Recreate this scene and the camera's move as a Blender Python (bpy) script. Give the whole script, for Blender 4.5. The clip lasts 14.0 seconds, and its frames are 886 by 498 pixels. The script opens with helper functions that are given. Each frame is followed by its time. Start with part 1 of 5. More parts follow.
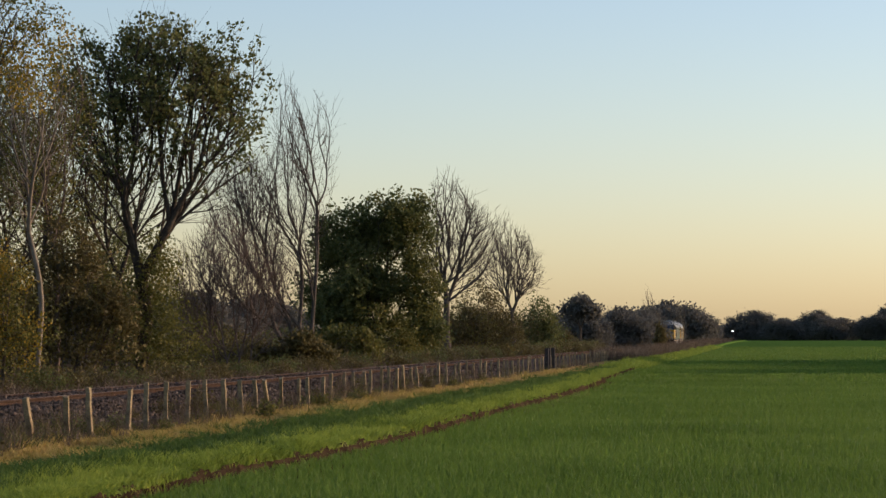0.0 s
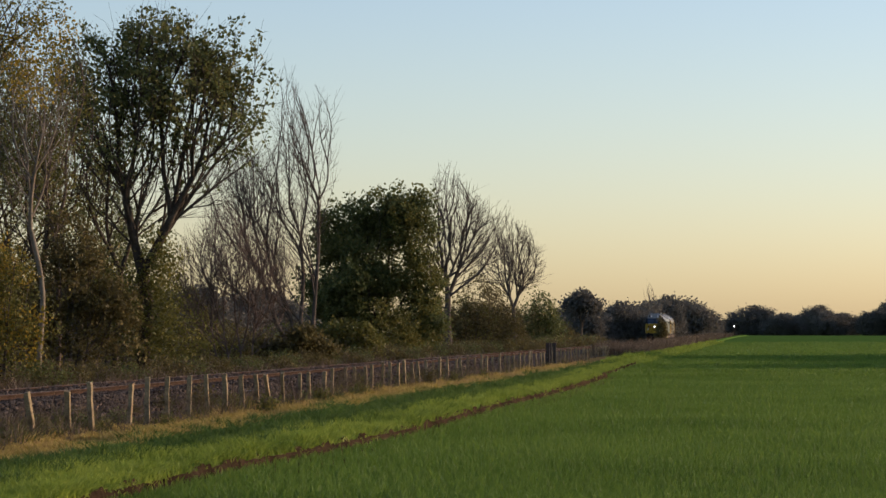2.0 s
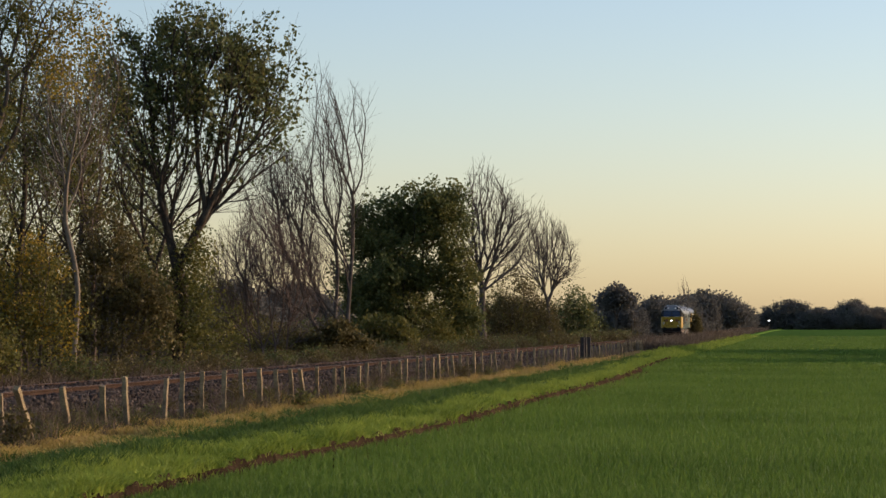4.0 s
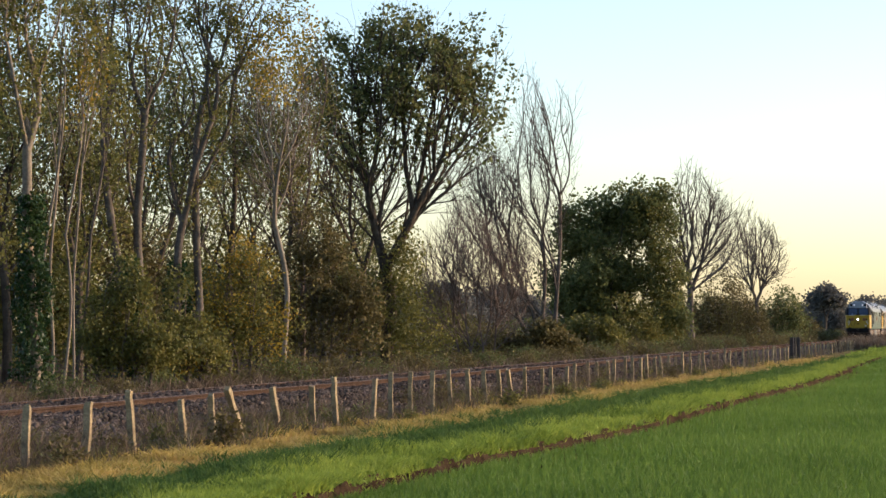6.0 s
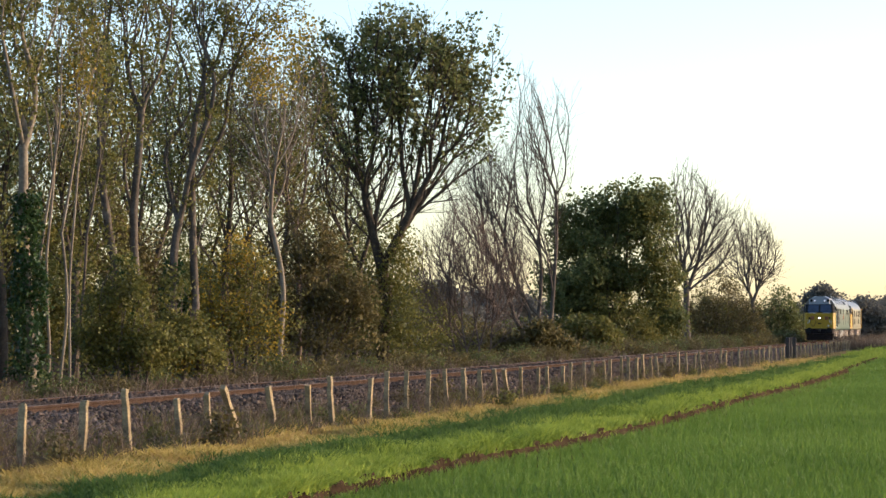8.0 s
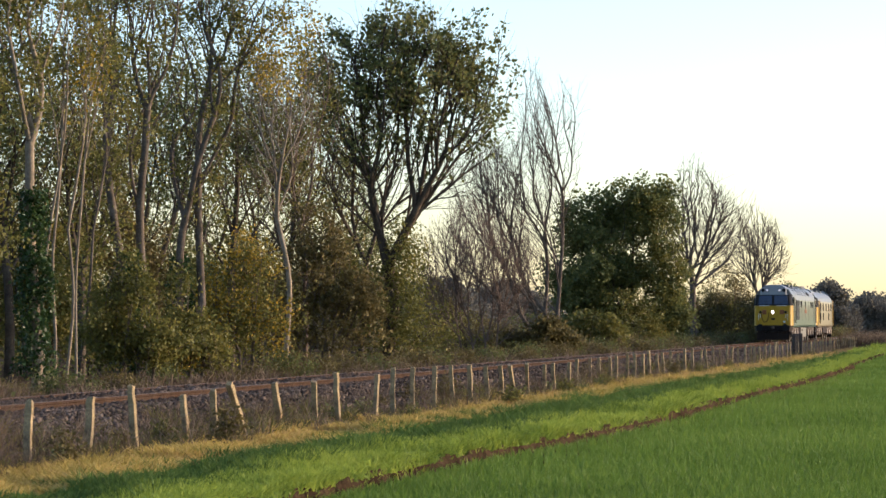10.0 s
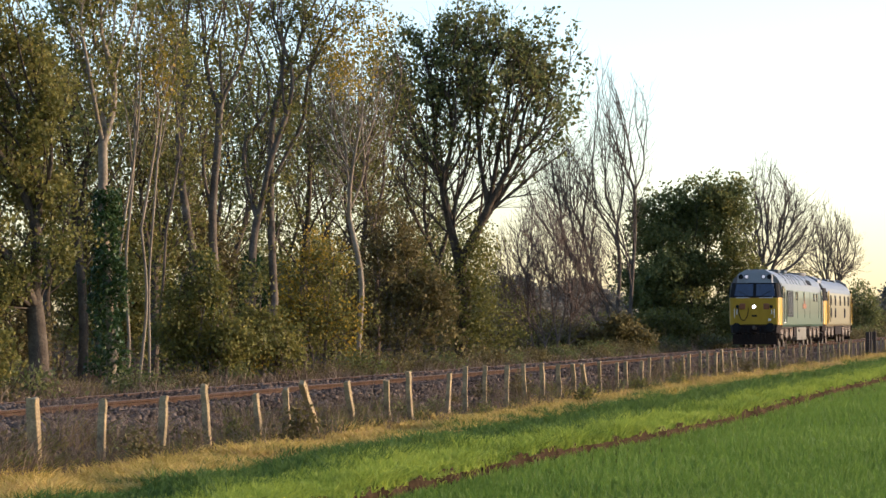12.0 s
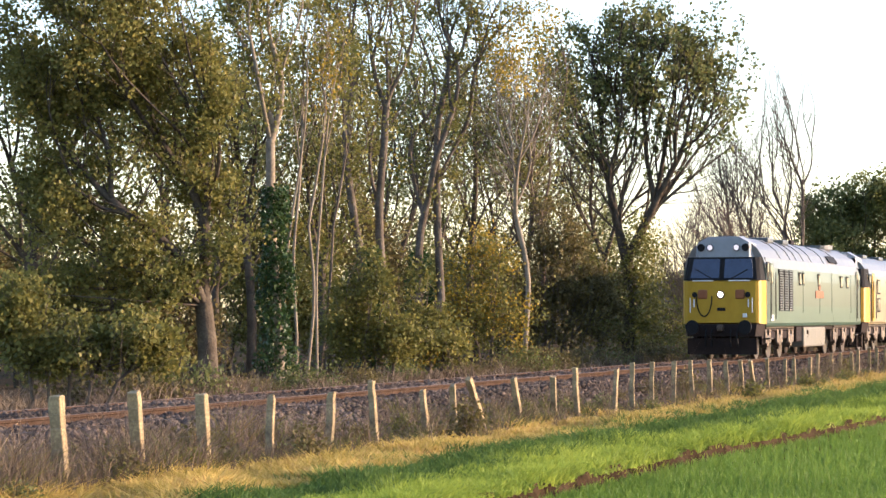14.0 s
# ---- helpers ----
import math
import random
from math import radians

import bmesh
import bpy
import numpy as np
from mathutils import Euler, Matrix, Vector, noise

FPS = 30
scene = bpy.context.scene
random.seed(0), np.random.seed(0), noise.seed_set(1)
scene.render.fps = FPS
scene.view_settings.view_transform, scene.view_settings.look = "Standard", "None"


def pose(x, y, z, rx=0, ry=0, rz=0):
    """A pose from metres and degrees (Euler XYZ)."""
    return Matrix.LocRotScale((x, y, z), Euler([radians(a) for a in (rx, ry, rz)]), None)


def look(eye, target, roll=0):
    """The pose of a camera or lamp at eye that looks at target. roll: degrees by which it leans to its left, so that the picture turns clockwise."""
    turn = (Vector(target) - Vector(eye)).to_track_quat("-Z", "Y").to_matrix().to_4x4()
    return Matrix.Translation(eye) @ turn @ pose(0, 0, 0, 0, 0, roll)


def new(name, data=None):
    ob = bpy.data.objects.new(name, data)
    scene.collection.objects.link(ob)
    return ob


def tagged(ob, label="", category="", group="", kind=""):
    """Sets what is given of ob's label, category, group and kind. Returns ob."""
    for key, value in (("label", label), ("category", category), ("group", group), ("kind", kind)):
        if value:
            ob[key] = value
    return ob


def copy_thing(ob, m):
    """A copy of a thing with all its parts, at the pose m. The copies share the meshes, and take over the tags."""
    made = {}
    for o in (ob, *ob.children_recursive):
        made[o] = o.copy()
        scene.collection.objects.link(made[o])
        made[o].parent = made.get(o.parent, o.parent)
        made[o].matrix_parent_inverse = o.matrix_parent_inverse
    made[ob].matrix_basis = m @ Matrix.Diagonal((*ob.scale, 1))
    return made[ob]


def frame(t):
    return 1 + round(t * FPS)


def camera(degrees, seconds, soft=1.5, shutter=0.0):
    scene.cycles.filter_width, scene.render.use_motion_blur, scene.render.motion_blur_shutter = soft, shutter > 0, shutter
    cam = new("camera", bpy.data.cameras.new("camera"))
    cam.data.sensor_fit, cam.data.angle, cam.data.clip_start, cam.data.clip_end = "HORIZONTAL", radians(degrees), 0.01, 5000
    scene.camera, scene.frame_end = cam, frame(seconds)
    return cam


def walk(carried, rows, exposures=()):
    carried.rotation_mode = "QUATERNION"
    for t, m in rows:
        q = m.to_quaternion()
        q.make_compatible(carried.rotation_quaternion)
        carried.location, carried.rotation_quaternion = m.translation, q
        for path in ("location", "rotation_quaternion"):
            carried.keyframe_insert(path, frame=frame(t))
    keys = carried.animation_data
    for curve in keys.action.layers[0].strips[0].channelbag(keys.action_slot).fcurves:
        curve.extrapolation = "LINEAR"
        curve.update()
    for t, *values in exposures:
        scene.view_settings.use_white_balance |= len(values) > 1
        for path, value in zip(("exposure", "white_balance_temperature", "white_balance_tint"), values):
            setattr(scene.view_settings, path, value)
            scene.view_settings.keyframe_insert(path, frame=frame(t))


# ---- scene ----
def aim(yaw, pitch, roll):
    """The camera's pose at its fixed stand, degrees to the right of the track's direction and up."""
    a, b = radians(yaw), radians(pitch)
    eye = Vector((0.0, 0.0, 1.95))
    way = Vector((math.sin(a) * math.cos(b), math.cos(a) * math.cos(b), math.sin(b)))
    return look(eye, eye + way * 50, roll)


cam = camera(18.545, 14.0)
walk(cam, [
    (0, aim(-6.974, 1.864, -0.031)),
    (0.5, aim(-6.998, 1.824, -0.031)),
    (1, aim(-6.997, 1.794, 0.036)),
    (1.5, aim(-7.001, 1.775, 0.013)),
    (2, aim(-7.001, 1.754, -0.004)),
    (4.5, aim(-7.867, 1.622, -0.018)),
    (5, aim(-8.118, 1.624, -0.019)),
    (5.5, aim(-9.747, 1.652, -0.19)),
    (5.8, aim(-11.52, 1.655, -0.15)),
    (6, aim(-12.105, 1.654, -0.122)),
    (6.5, aim(-12.601, 1.641, -0.052)),
    (7, aim(-12.435, 1.62, -0.017)),
    (7.5, aim(-12.15, 1.634, 0.0)),
    (8, aim(-12.025, 1.64, -0.016)),
    (10.5, aim(-12.263, 1.556, -0.046)),
    (11, aim(-12.516, 1.589, -0.097)),
    (11.5, aim(-13.04, 1.572, -0.087)),
    (12, aim(-13.677, 1.537, -0.106)),
    (12.5, aim(-14.386, 1.56, -0.119)),
    (13, aim(-15.351, 1.455, -0.139)),
    (13.5, aim(-16.204, 1.495, -0.159)),
    (14, aim(-17.189, 1.468, -0.158)),
], exposures=[(0, 0.46, 6120, 24.5), (5.2, 0.5, 6120, 24.5), (6.3, 1.34, 5850, 20), (8.0, 1.36, 5850, 20), (10.5, 1.34, 5850, 20), (12.5, 1.55, 5920, 22), (14, 2.15, 6020, 25)])

# ---- sky and sun ----
SUN_AZ, SUN_EL = 67.0, 9.5
world = bpy.data.worlds.new("sky")
scene.world = world
world.use_nodes = True
wn = world.node_tree
sky = wn.nodes.new("ShaderNodeTexSky")
sky.sky_type, sky.sun_disc = "NISHITA", False
sky.sun_elevation, sky.sun_rotation = radians(SUN_EL), radians(SUN_AZ)
sky.air_density, sky.dust_density, sky.ozone_density = 1.0, 0.75, 1.7
wn.links.new(sky.outputs[0], wn.nodes["Background"].inputs[0])
wn.nodes["Background"].inputs[1].default_value = 0.15
sun = new("sun", bpy.data.lights.new("sun", "SUN"))
sun.data.energy, sun.data.angle, sun.data.color = 3.0, radians(0.6), (1.0, 0.75, 0.48)
sun.matrix_world = look((0, 0, 60), Vector((0, 0, 60)) - 50 * Vector((math.sin(radians(SUN_AZ)) * math.cos(radians(SUN_EL)), math.cos(radians(SUN_AZ)) * math.cos(radians(SUN_EL)), math.sin(radians(SUN_EL)))))


# ---- materials ----
def material(name, colours, scale=4.0, rough=0.8, bump=0.2, metal=0.0, per="noise", through_light=0.0, fine=40.0, spec=0.3):
    """A worn surface: colours mixed by coarse noise, fine grain, or by a random value for each island or object."""
    m = bpy.data.materials.new(name)
    m.use_nodes = True
    nt = m.node_tree
    b = nt.nodes["Principled BSDF"]
    ramp = nt.nodes.new("ShaderNodeValToRGB")
    els = ramp.color_ramp.elements
    while len(els) < len(colours):
        els.new(0.5)
    for i, c in enumerate(colours):
        els[i].position = (0.28 + 0.44 * i / max(1, len(colours) - 1)) if per == "noise" else i / max(1, len(colours) - 1)
        els[i].color = (*c, 1)
    co = nt.nodes.new("ShaderNodeTexCoord")
    big = nt.nodes.new("ShaderNodeTexNoise")
    big.inputs["Scale"].default_value, big.inputs["Detail"].default_value = scale, 6
    small = nt.nodes.new("ShaderNodeTexNoise")
    small.inputs["Scale"].default_value, small.inputs["Detail"].default_value = fine, 4
    for n in (big, small):
        nt.links.new(co.outputs["Object"], n.inputs["Vector"])
    if per == "noise":
        mix = nt.nodes.new("ShaderNodeMath")
        mix.operation = "MULTIPLY_ADD"
        mix.inputs[1].default_value = 0.35
        sub = nt.nodes.new("ShaderNodeMath")
        sub.operation = "MULTIPLY_ADD"
        sub.inputs[1].default_value, sub.inputs[2].default_value = 0.65, 0.0
        nt.links.new(big.outputs["Fac"], sub.inputs[0])
        nt.links.new(small.outputs["Fac"], mix.inputs[0])
        nt.links.new(sub.outputs[0], mix.inputs[2])
        nt.links.new(mix.outputs[0], ramp.inputs[0])
    elif per == "island":
        geo = nt.nodes.new("ShaderNodeNewGeometry")
        mix = nt.nodes.new("ShaderNodeMath")
        mix.operation = "MULTIPLY_ADD"
        mix.inputs[1].default_value = 0.55
        off = nt.nodes.new("ShaderNodeMath")
        off.operation = "MULTIPLY_ADD"
        off.inputs[1].default_value, off.inputs[2].default_value = 1.3, -0.43
        nt.links.new(geo.outputs["Random Per Island"], mix.inputs[0])
        nt.links.new(big.outputs["Fac"], off.inputs[0])
        nt.links.new(off.outputs[0], mix.inputs[2])
        nt.links.new(mix.outputs[0], ramp.inputs[0])
    else:
        info = nt.nodes.new("ShaderNodeObjectInfo")
        mix = nt.nodes.new("ShaderNodeMath")
        mix.operation = "MULTIPLY_ADD"
        mix.inputs[1].default_value = 0.5
        half = nt.nodes.new("ShaderNodeMath")
        half.operation = "MULTIPLY"
        half.inputs[1].default_value = 0.5
        nt.links.new(big.outputs["Fac"], half.inputs[0])
        nt.links.new(info.outputs["Random"], mix.inputs[0])
        nt.links.new(half.outputs[0], mix.inputs[2])
        nt.links.new(mix.outputs[0], ramp.inputs[0])
    nt.links.new(ramp.outputs[0], b.inputs["Base Color"])
    b.inputs["Roughness"].default_value, b.inputs["Metallic"].default_value = rough, metal
    b.inputs["Specular IOR Level"].default_value = spec
    if bump:
        bp = nt.nodes.new("ShaderNodeBump")
        bp.inputs["Strength"].default_value, bp.inputs["Distance"].default_value = bump, 0.02
        nt.links.new(small.outputs["Fac"], bp.inputs["Height"])
        nt.links.new(bp.outputs[0], b.inputs["Normal"])
    if through_light:
        tr = nt.nodes.new("ShaderNodeBsdfTranslucent")
        nt.links.new(ramp.outputs[0], tr.inputs[0])
        ms = nt.nodes.new("ShaderNodeMixShader")
        ms.inputs[0].default_value = through_light
        nt.links.new(b.outputs[0], ms.inputs[1])
        nt.links.new(tr.outputs[0], ms.inputs[2])
        nt.links.new(ms.outputs[0], nt.nodes["Material Output"].inputs[0])
    return m


M_FIELD = material("young_crop_soil", [(0.05, 0.095, 0.02), (0.085, 0.155, 0.028), (0.12, 0.19, 0.04)], 0.25, 0.9, 0.6, fine=9, spec=0.0)
M_CROP = material("crop_blades", [(0.068, 0.118, 0.018), (0.115, 0.188, 0.028), (0.162, 0.236, 0.042)], 0.15, 0.55, 0, per="island", through_light=0.45, spec=0.12)
M_VERGE = material("verge_turf", [(0.05, 0.09, 0.02), (0.10, 0.18, 0.03), (0.15, 0.2, 0.05)], 0.5, 0.9, 0.6, fine=8, spec=0.0)
M_GRASS = material("verge_blades", [(0.085, 0.13, 0.018), (0.215, 0.285, 0.038), (0.37, 0.42, 0.065)], 0.35, 0.55, 0, per="island", through_light=0.45, spec=0.12)
M_ROUGH = material("rough_grass_blades", [(0.03, 0.062, 0.014), (0.075, 0.128, 0.026), (0.175, 0.23, 0.045)], 0.5, 0.6, 0, per="island", through_light=0.4, spec=0.12)
M_WEED = material("weed_blades", [(0.05, 0.06, 0.02), (0.12, 0.12, 0.035), (0.22, 0.16, 0.06)], 0.5, 0.7, 0, per="island", through_light=0.35, spec=0.1)
M_DRY = material("dry_grass_blades", [(0.24, 0.14, 0.045), (0.48, 0.315, 0.11), (0.66, 0.49, 0.20)], 0.4, 0.7, 0, per="island", through_light=0.35, spec=0.12)
M_DRYMIX = material("matted_grass_blades", [(0.17, 0.14, 0.03), (0.38, 0.28, 0.06), (0.58, 0.42, 0.12), (0.46, 0.27, 0.09)], 1.6, 0.7, 0, per="island", through_light=0.35, spec=0.12)
M_RUSSET = material("russet_stalks", [(0.06, 0.043, 0.029), (0.13, 0.095, 0.062), (0.25, 0.19, 0.125)], 0.4, 0.7, 0, per="island", through_light=0.25, spec=0.12)
M_EARTH = material("dark_earth", [(0.016, 0.011, 0.007), (0.038, 0.026, 0.015), (0.08, 0.055, 0.032)], 1.5, 0.95, 0.8, fine=14, spec=0.0)
M_LITTER = material("trackside_litter", [(0.035, 0.026, 0.017), (0.07, 0.05, 0.03), (0.11, 0.08, 0.045)], 0.7, 0.95, 0.7, fine=10, spec=0.0)
M_THATCH = material("dead_grass_thatch", [(0.10, 0.068, 0.028), (0.22, 0.15, 0.058), (0.34, 0.24, 0.095)], 1.3, 0.95, 0.8, fine=16, spec=0.0)
M_BALLAST = material("ballast_bed", [(0.03, 0.025, 0.022), (0.06, 0.05, 0.045), (0.11, 0.09, 0.08)], 6, 0.95, 1.0, fine=22, spec=0.0)
M_STONE = material("ballast_stone", [(0.028, 0.022, 0.018), (0.075, 0.058, 0.046), (0.20, 0.155, 0.122)], 0.6, 0.9, 0.3, per="island", fine=30, spec=0.0)
M_STONEPIECE = material("ballast_stone_piece", [(0.04, 0.032, 0.027), (0.085, 0.068, 0.056), (0.16, 0.13, 0.11)], 9, 0.9, 0.4, per="object", spec=0.0)
M_RAIL = material("rusty_rail", [(0.035, 0.022, 0.015), (0.052, 0.034, 0.024), (0.078, 0.052, 0.037)], 3, 0.75, 0.3, 0.0, spec=0.0)
M_RAILTOP = material("worn_rail_top", [(0.05, 0.032, 0.022), (0.095, 0.065, 0.047), (0.15, 0.11, 0.085)], 3, 0.6, 0.2, 0.3, spec=0.1)
M_SLEEPER = material("concrete_sleeper", [(0.05, 0.043, 0.037), (0.10, 0.087, 0.075)], 5, 0.9, 0.4, spec=0.0)
M_POST = material("weathered_post", [(0.07, 0.05, 0.03), (0.22, 0.165, 0.085), (0.46, 0.36, 0.19)], 3.5, 0.85, 0.5, fine=30)
M_POSTDARK = material("dark_creosoted_post", [(0.03, 0.025, 0.02), (0.07, 0.055, 0.045)], 4, 0.85, 0.5)
M_WIRE = material("galvanised_wire", [(0.05, 0.04, 0.03), (0.09, 0.075, 0.06)], 9, 0.5, 0, 0.8)
M_BARK = material("grey_brown_bark", [(0.045, 0.037, 0.03), (0.098, 0.081, 0.064), (0.165, 0.14, 0.112)], 2.5, 0.95, 0.8, fine=18, spec=0.0)
M_BARKDARK = material("dark_bark", [(0.03, 0.025, 0.02), (0.07, 0.057, 0.043), (0.12, 0.1, 0.075)], 2.5, 0.95, 0.8, fine=18, spec=0.0)
M_BARKPALE = material("pale_ash_bark", [(0.11, 0.09, 0.065), (0.20, 0.165, 0.12), (0.30, 0.255, 0.19)], 2.0, 0.9, 0.6, fine=16, spec=0.0)
M_TWIG = material("reddish_twigs", [(0.068, 0.05, 0.04), (0.125, 0.095, 0.076), (0.195, 0.155, 0.125)], 2.5, 0.9, 0.2, spec=0.0)
M_LEAF_OLIVE = material("olive_leaves", [(0.055, 0.06, 0.018), (0.115, 0.116, 0.03), (0.175, 0.16, 0.04), (0.215, 0.17, 0.045)], 0.5, 0.5, 0, per="island", through_light=0.4, spec=0.12)
M_LEAF_DARK = material("dark_green_leaves", [(0.055, 0.07, 0.026), (0.10, 0.118, 0.04), (0.155, 0.16, 0.052), (0.20, 0.175, 0.055)], 0.5, 0.5, 0, per="island", through_light=0.42, spec=0.12)
M_LEAF_GOLD = material("golden_leaves", [(0.11, 0.10, 0.018), (0.22, 0.17, 0.025), (0.33, 0.225, 0.03), (0.40, 0.25, 0.035)], 0.5, 0.5, 0, per="island", through_light=0.45, spec=0.12)
M_LEAF_IVY = material("ivy_leaves", [(0.015, 0.032, 0.011), (0.036, 0.066, 0.02), (0.07, 0.112, 0.033)], 0.6, 0.35, 0, per="island", through_light=0.25, spec=0.15)
M_LEAF_BROWN = material("browning_leaves", [(0.06, 0.053, 0.022), (0.118, 0.098, 0.036), (0.19, 0.15, 0.05)], 0.5, 0.6, 0, per="island", through_light=0.35, spec=0.12)
# far leaves: distance haze is put into the base colour, paler and greyer
M_HAZEDLEAF = material("haze_greyed_foliage", [(0.10, 0.098, 0.082), (0.13, 0.126, 0.108), (0.155, 0.15, 0.128)], 0.2, 0.9, 0, per="island", through_light=0.4, spec=0.0)


# ---- helpers of this scene ----
def mesh_object(name, verts, faces, mat, parent=None, smooth=False):
    me = bpy.data.meshes.new(name)
    verts = np.asarray(verts, dtype=np.float32).reshape(-1, 3)
    if isinstance(faces, np.ndarray):
        n, k = faces.shape
        me.vertices.add(len(verts))
        me.vertices.foreach_set("co", verts.ravel())
        me.loops.add(n * k)
        me.loops.foreach_set("vertex_index", faces.astype(np.int32).ravel())
        me.polygons.add(n)
        me.polygons.foreach_set("loop_start", np.arange(0, n * k, k, dtype=np.int32))
        me.polygons.foreach_set("loop_total", np.full(n, k, dtype=np.int32))
        me.update(calc_edges=True)
    else:
        me.from_pydata([tuple(v) for v in verts], [], faces)
    if smooth:
        me.polygons.foreach_set("use_smooth", np.ones(len(me.polygons), dtype=bool))
    me.materials.append(mat)
    ob = new(name, me)
    if parent:
        ob.parent = parent
    return ob


def part(name, bm, mat, parent=None, label="", smooth=False):
    me = bpy.data.meshes.new(name)
    bm.to_mesh(me)
    bm.free()
    me.materials.append(mat)
    if smooth:
        for p in me.polygons:
            p.use_smooth = True
    ob = new(name, me)
    if parent:
        ob.parent = parent
    return tagged(ob, label)


def box_bm(lo, hi, bevel=0.0, bm=None):
    bm = bm or bmesh.new()
    c, d = (Vector(lo) + Vector(hi)) / 2, Vector(hi) - Vector(lo)
    r = bmesh.ops.create_cube(bm, size=1.0, matrix=Matrix.LocRotScale(c, None, d))
    if bevel:
        es = list({e for v in r["verts"] for e in v.link_edges})
        bmesh.ops.bevel(bm, geom=es, offset=bevel, segments=2, affect="EDGES", profile=0.5)
    return bm


def cyl_bm(a, b, r, seg=12, bm=None, r2=None):
    bm = bm or bmesh.new()
    a, b = Vector(a), Vector(b)
    q = (b - a).to_track_quat("Z", "Y").to_matrix().to_4x4()
    bmesh.ops.create_cone(bm, cap_ends=True, segments=seg, radius1=r, radius2=r if r2 is None else r2, depth=(b - a).length, matrix=Matrix.Translation((a + b) / 2) @ q)
    return bm


def empty(name, m=None):
    ob = new(name)
    ob.empty_display_size = 0.2
    if m is not None:
        ob.matrix_basis = m
    return ob


# ---- plants ----
def tubes(segs):
    """One mesh of tapered round pieces: rows of start, end, start radius, end radius."""
    s = np.asarray(segs, dtype=np.float64)
    a, b, ra, rb = s[:, 0:3], s[:, 3:6], s[:, 6], s[:, 7]
    d = b - a
    d /= np.linalg.norm(d, axis=1, keepdims=True) + 1e-9
    ref = np.where(np.abs(d[:, 2:3]) > 0.9, np.array([[1.0, 0, 0]]), np.array([[0, 0, 1.0]]))
    a, b = a - d * ra[:, None] * 0.35, b + d * rb[:, None] * 0.35
    u = np.cross(d, ref)
    u /= np.linalg.norm(u, axis=1, keepdims=True) + 1e-9
    w = np.cross(d, u)
    vs, fs, base = [], [], 0
    for lo, hi, k in ((0.05, 9, 8), (0.018, 0.05, 5), (0, 0.018, 3)):
        pick = (ra >= lo) & (ra < hi)
        n = int(pick.sum())
        if not n:
            continue
        ang = np.arange(k) * 2 * math.pi / k
        ring = u[pick][:, None, :] * np.cos(ang)[None, :, None] + w[pick][:, None, :] * np.sin(ang)[None, :, None]
        v = np.concatenate([a[pick][:, None, :] + ring * ra[pick][:, None, None], b[pick][:, None, :] + ring * rb[pick][:, None, None]], axis=1)
        vs.append(v.reshape(-1, 3))
        i = np.arange(n)[:, None] * 2 * k + base
        j = np.arange(k)[None, :]
        fs.append(np.stack([i + j, i + (j + 1) % k, i + k + (j + 1) % k, i + k + j], axis=-1).reshape(-1, 4))
        base += n * 2 * k
    return np.concatenate(vs), np.concatenate(fs)


def leaves(rng, at, size, spread, count, droop=0.0):
    """Small folded leaf blades scattered round the points given."""
    at = np.repeat(np.asarray(at), count, axis=0)
    n = len(at)
    c = at + rng.normal(0, 1, (n, 3)) * np.array([spread, spread, spread * 0.8])
    d = rng.normal(0, 1, (n, 3))
    d[:, 2] -= droop
    d /= np.linalg.norm(d, axis=1, keepdims=True)
    e = np.cross(d, rng.normal(0, 1, (n, 3)))
    e /= np.linalg.norm(e, axis=1, keepdims=True) + 1e-9
    nn = np.cross(d, e)
    L = size * rng.uniform(0.6, 1.35, (n, 1))
    v = np.stack([c, c + d * L * 0.5 + e * L * 0.36 + nn * L * 0.08, c + d * L, c + d * L * 0.5 - e * L * 0.36 + nn * L * 0.08], axis=1).reshape(-1, 3)
    f = np.arange(n * 4).reshape(-1, 4)
    return v, f


def lumpy(rng, lobes, k):
    """Smaller uneven lobes set round the outside and inside of the large ones."""
    out = []
    for x, y, z, rx, ry, rz in lobes:
        for _ in range(k):
            d = rng.normal(0, 1, 3)
            d *= rng.uniform(0.35, 0.85) / np.linalg.norm(d)
            s = rng.uniform(0.36, 0.6)
            out.append((x + d[0] * rx, y + d[1] * ry, z + d[2] * rz, rx * s, ry * s, rz * s * 0.8))
    return out


def blob_points(rng, lobes, n):
    """Points inside a crown of ellipsoid lobes: (x, y, z, rx, ry, rz), fuller towards the outside."""
    lobes = np.asarray(lobes, dtype=float)
    vol = np.prod(lobes[:, 3:6], axis=1)
    pick = rng.choice(len(lobes), n, p=vol / vol.sum())
    d = rng.normal(0, 1, (n, 3))
    d /= np.linalg.norm(d, axis=1, keepdims=True)
    d *= (rng.uniform(0, 1, (n, 1)) ** 0.42)
    d *= 1 + 0.22 * np.sin(5 * d[:, 0:1] + 3 * d[:, 2:3] + pick[:, None]) + rng.normal(0, 0.06, (n, 1))
    return lobes[pick, 0:3] + d * lobes[pick, 3:6]


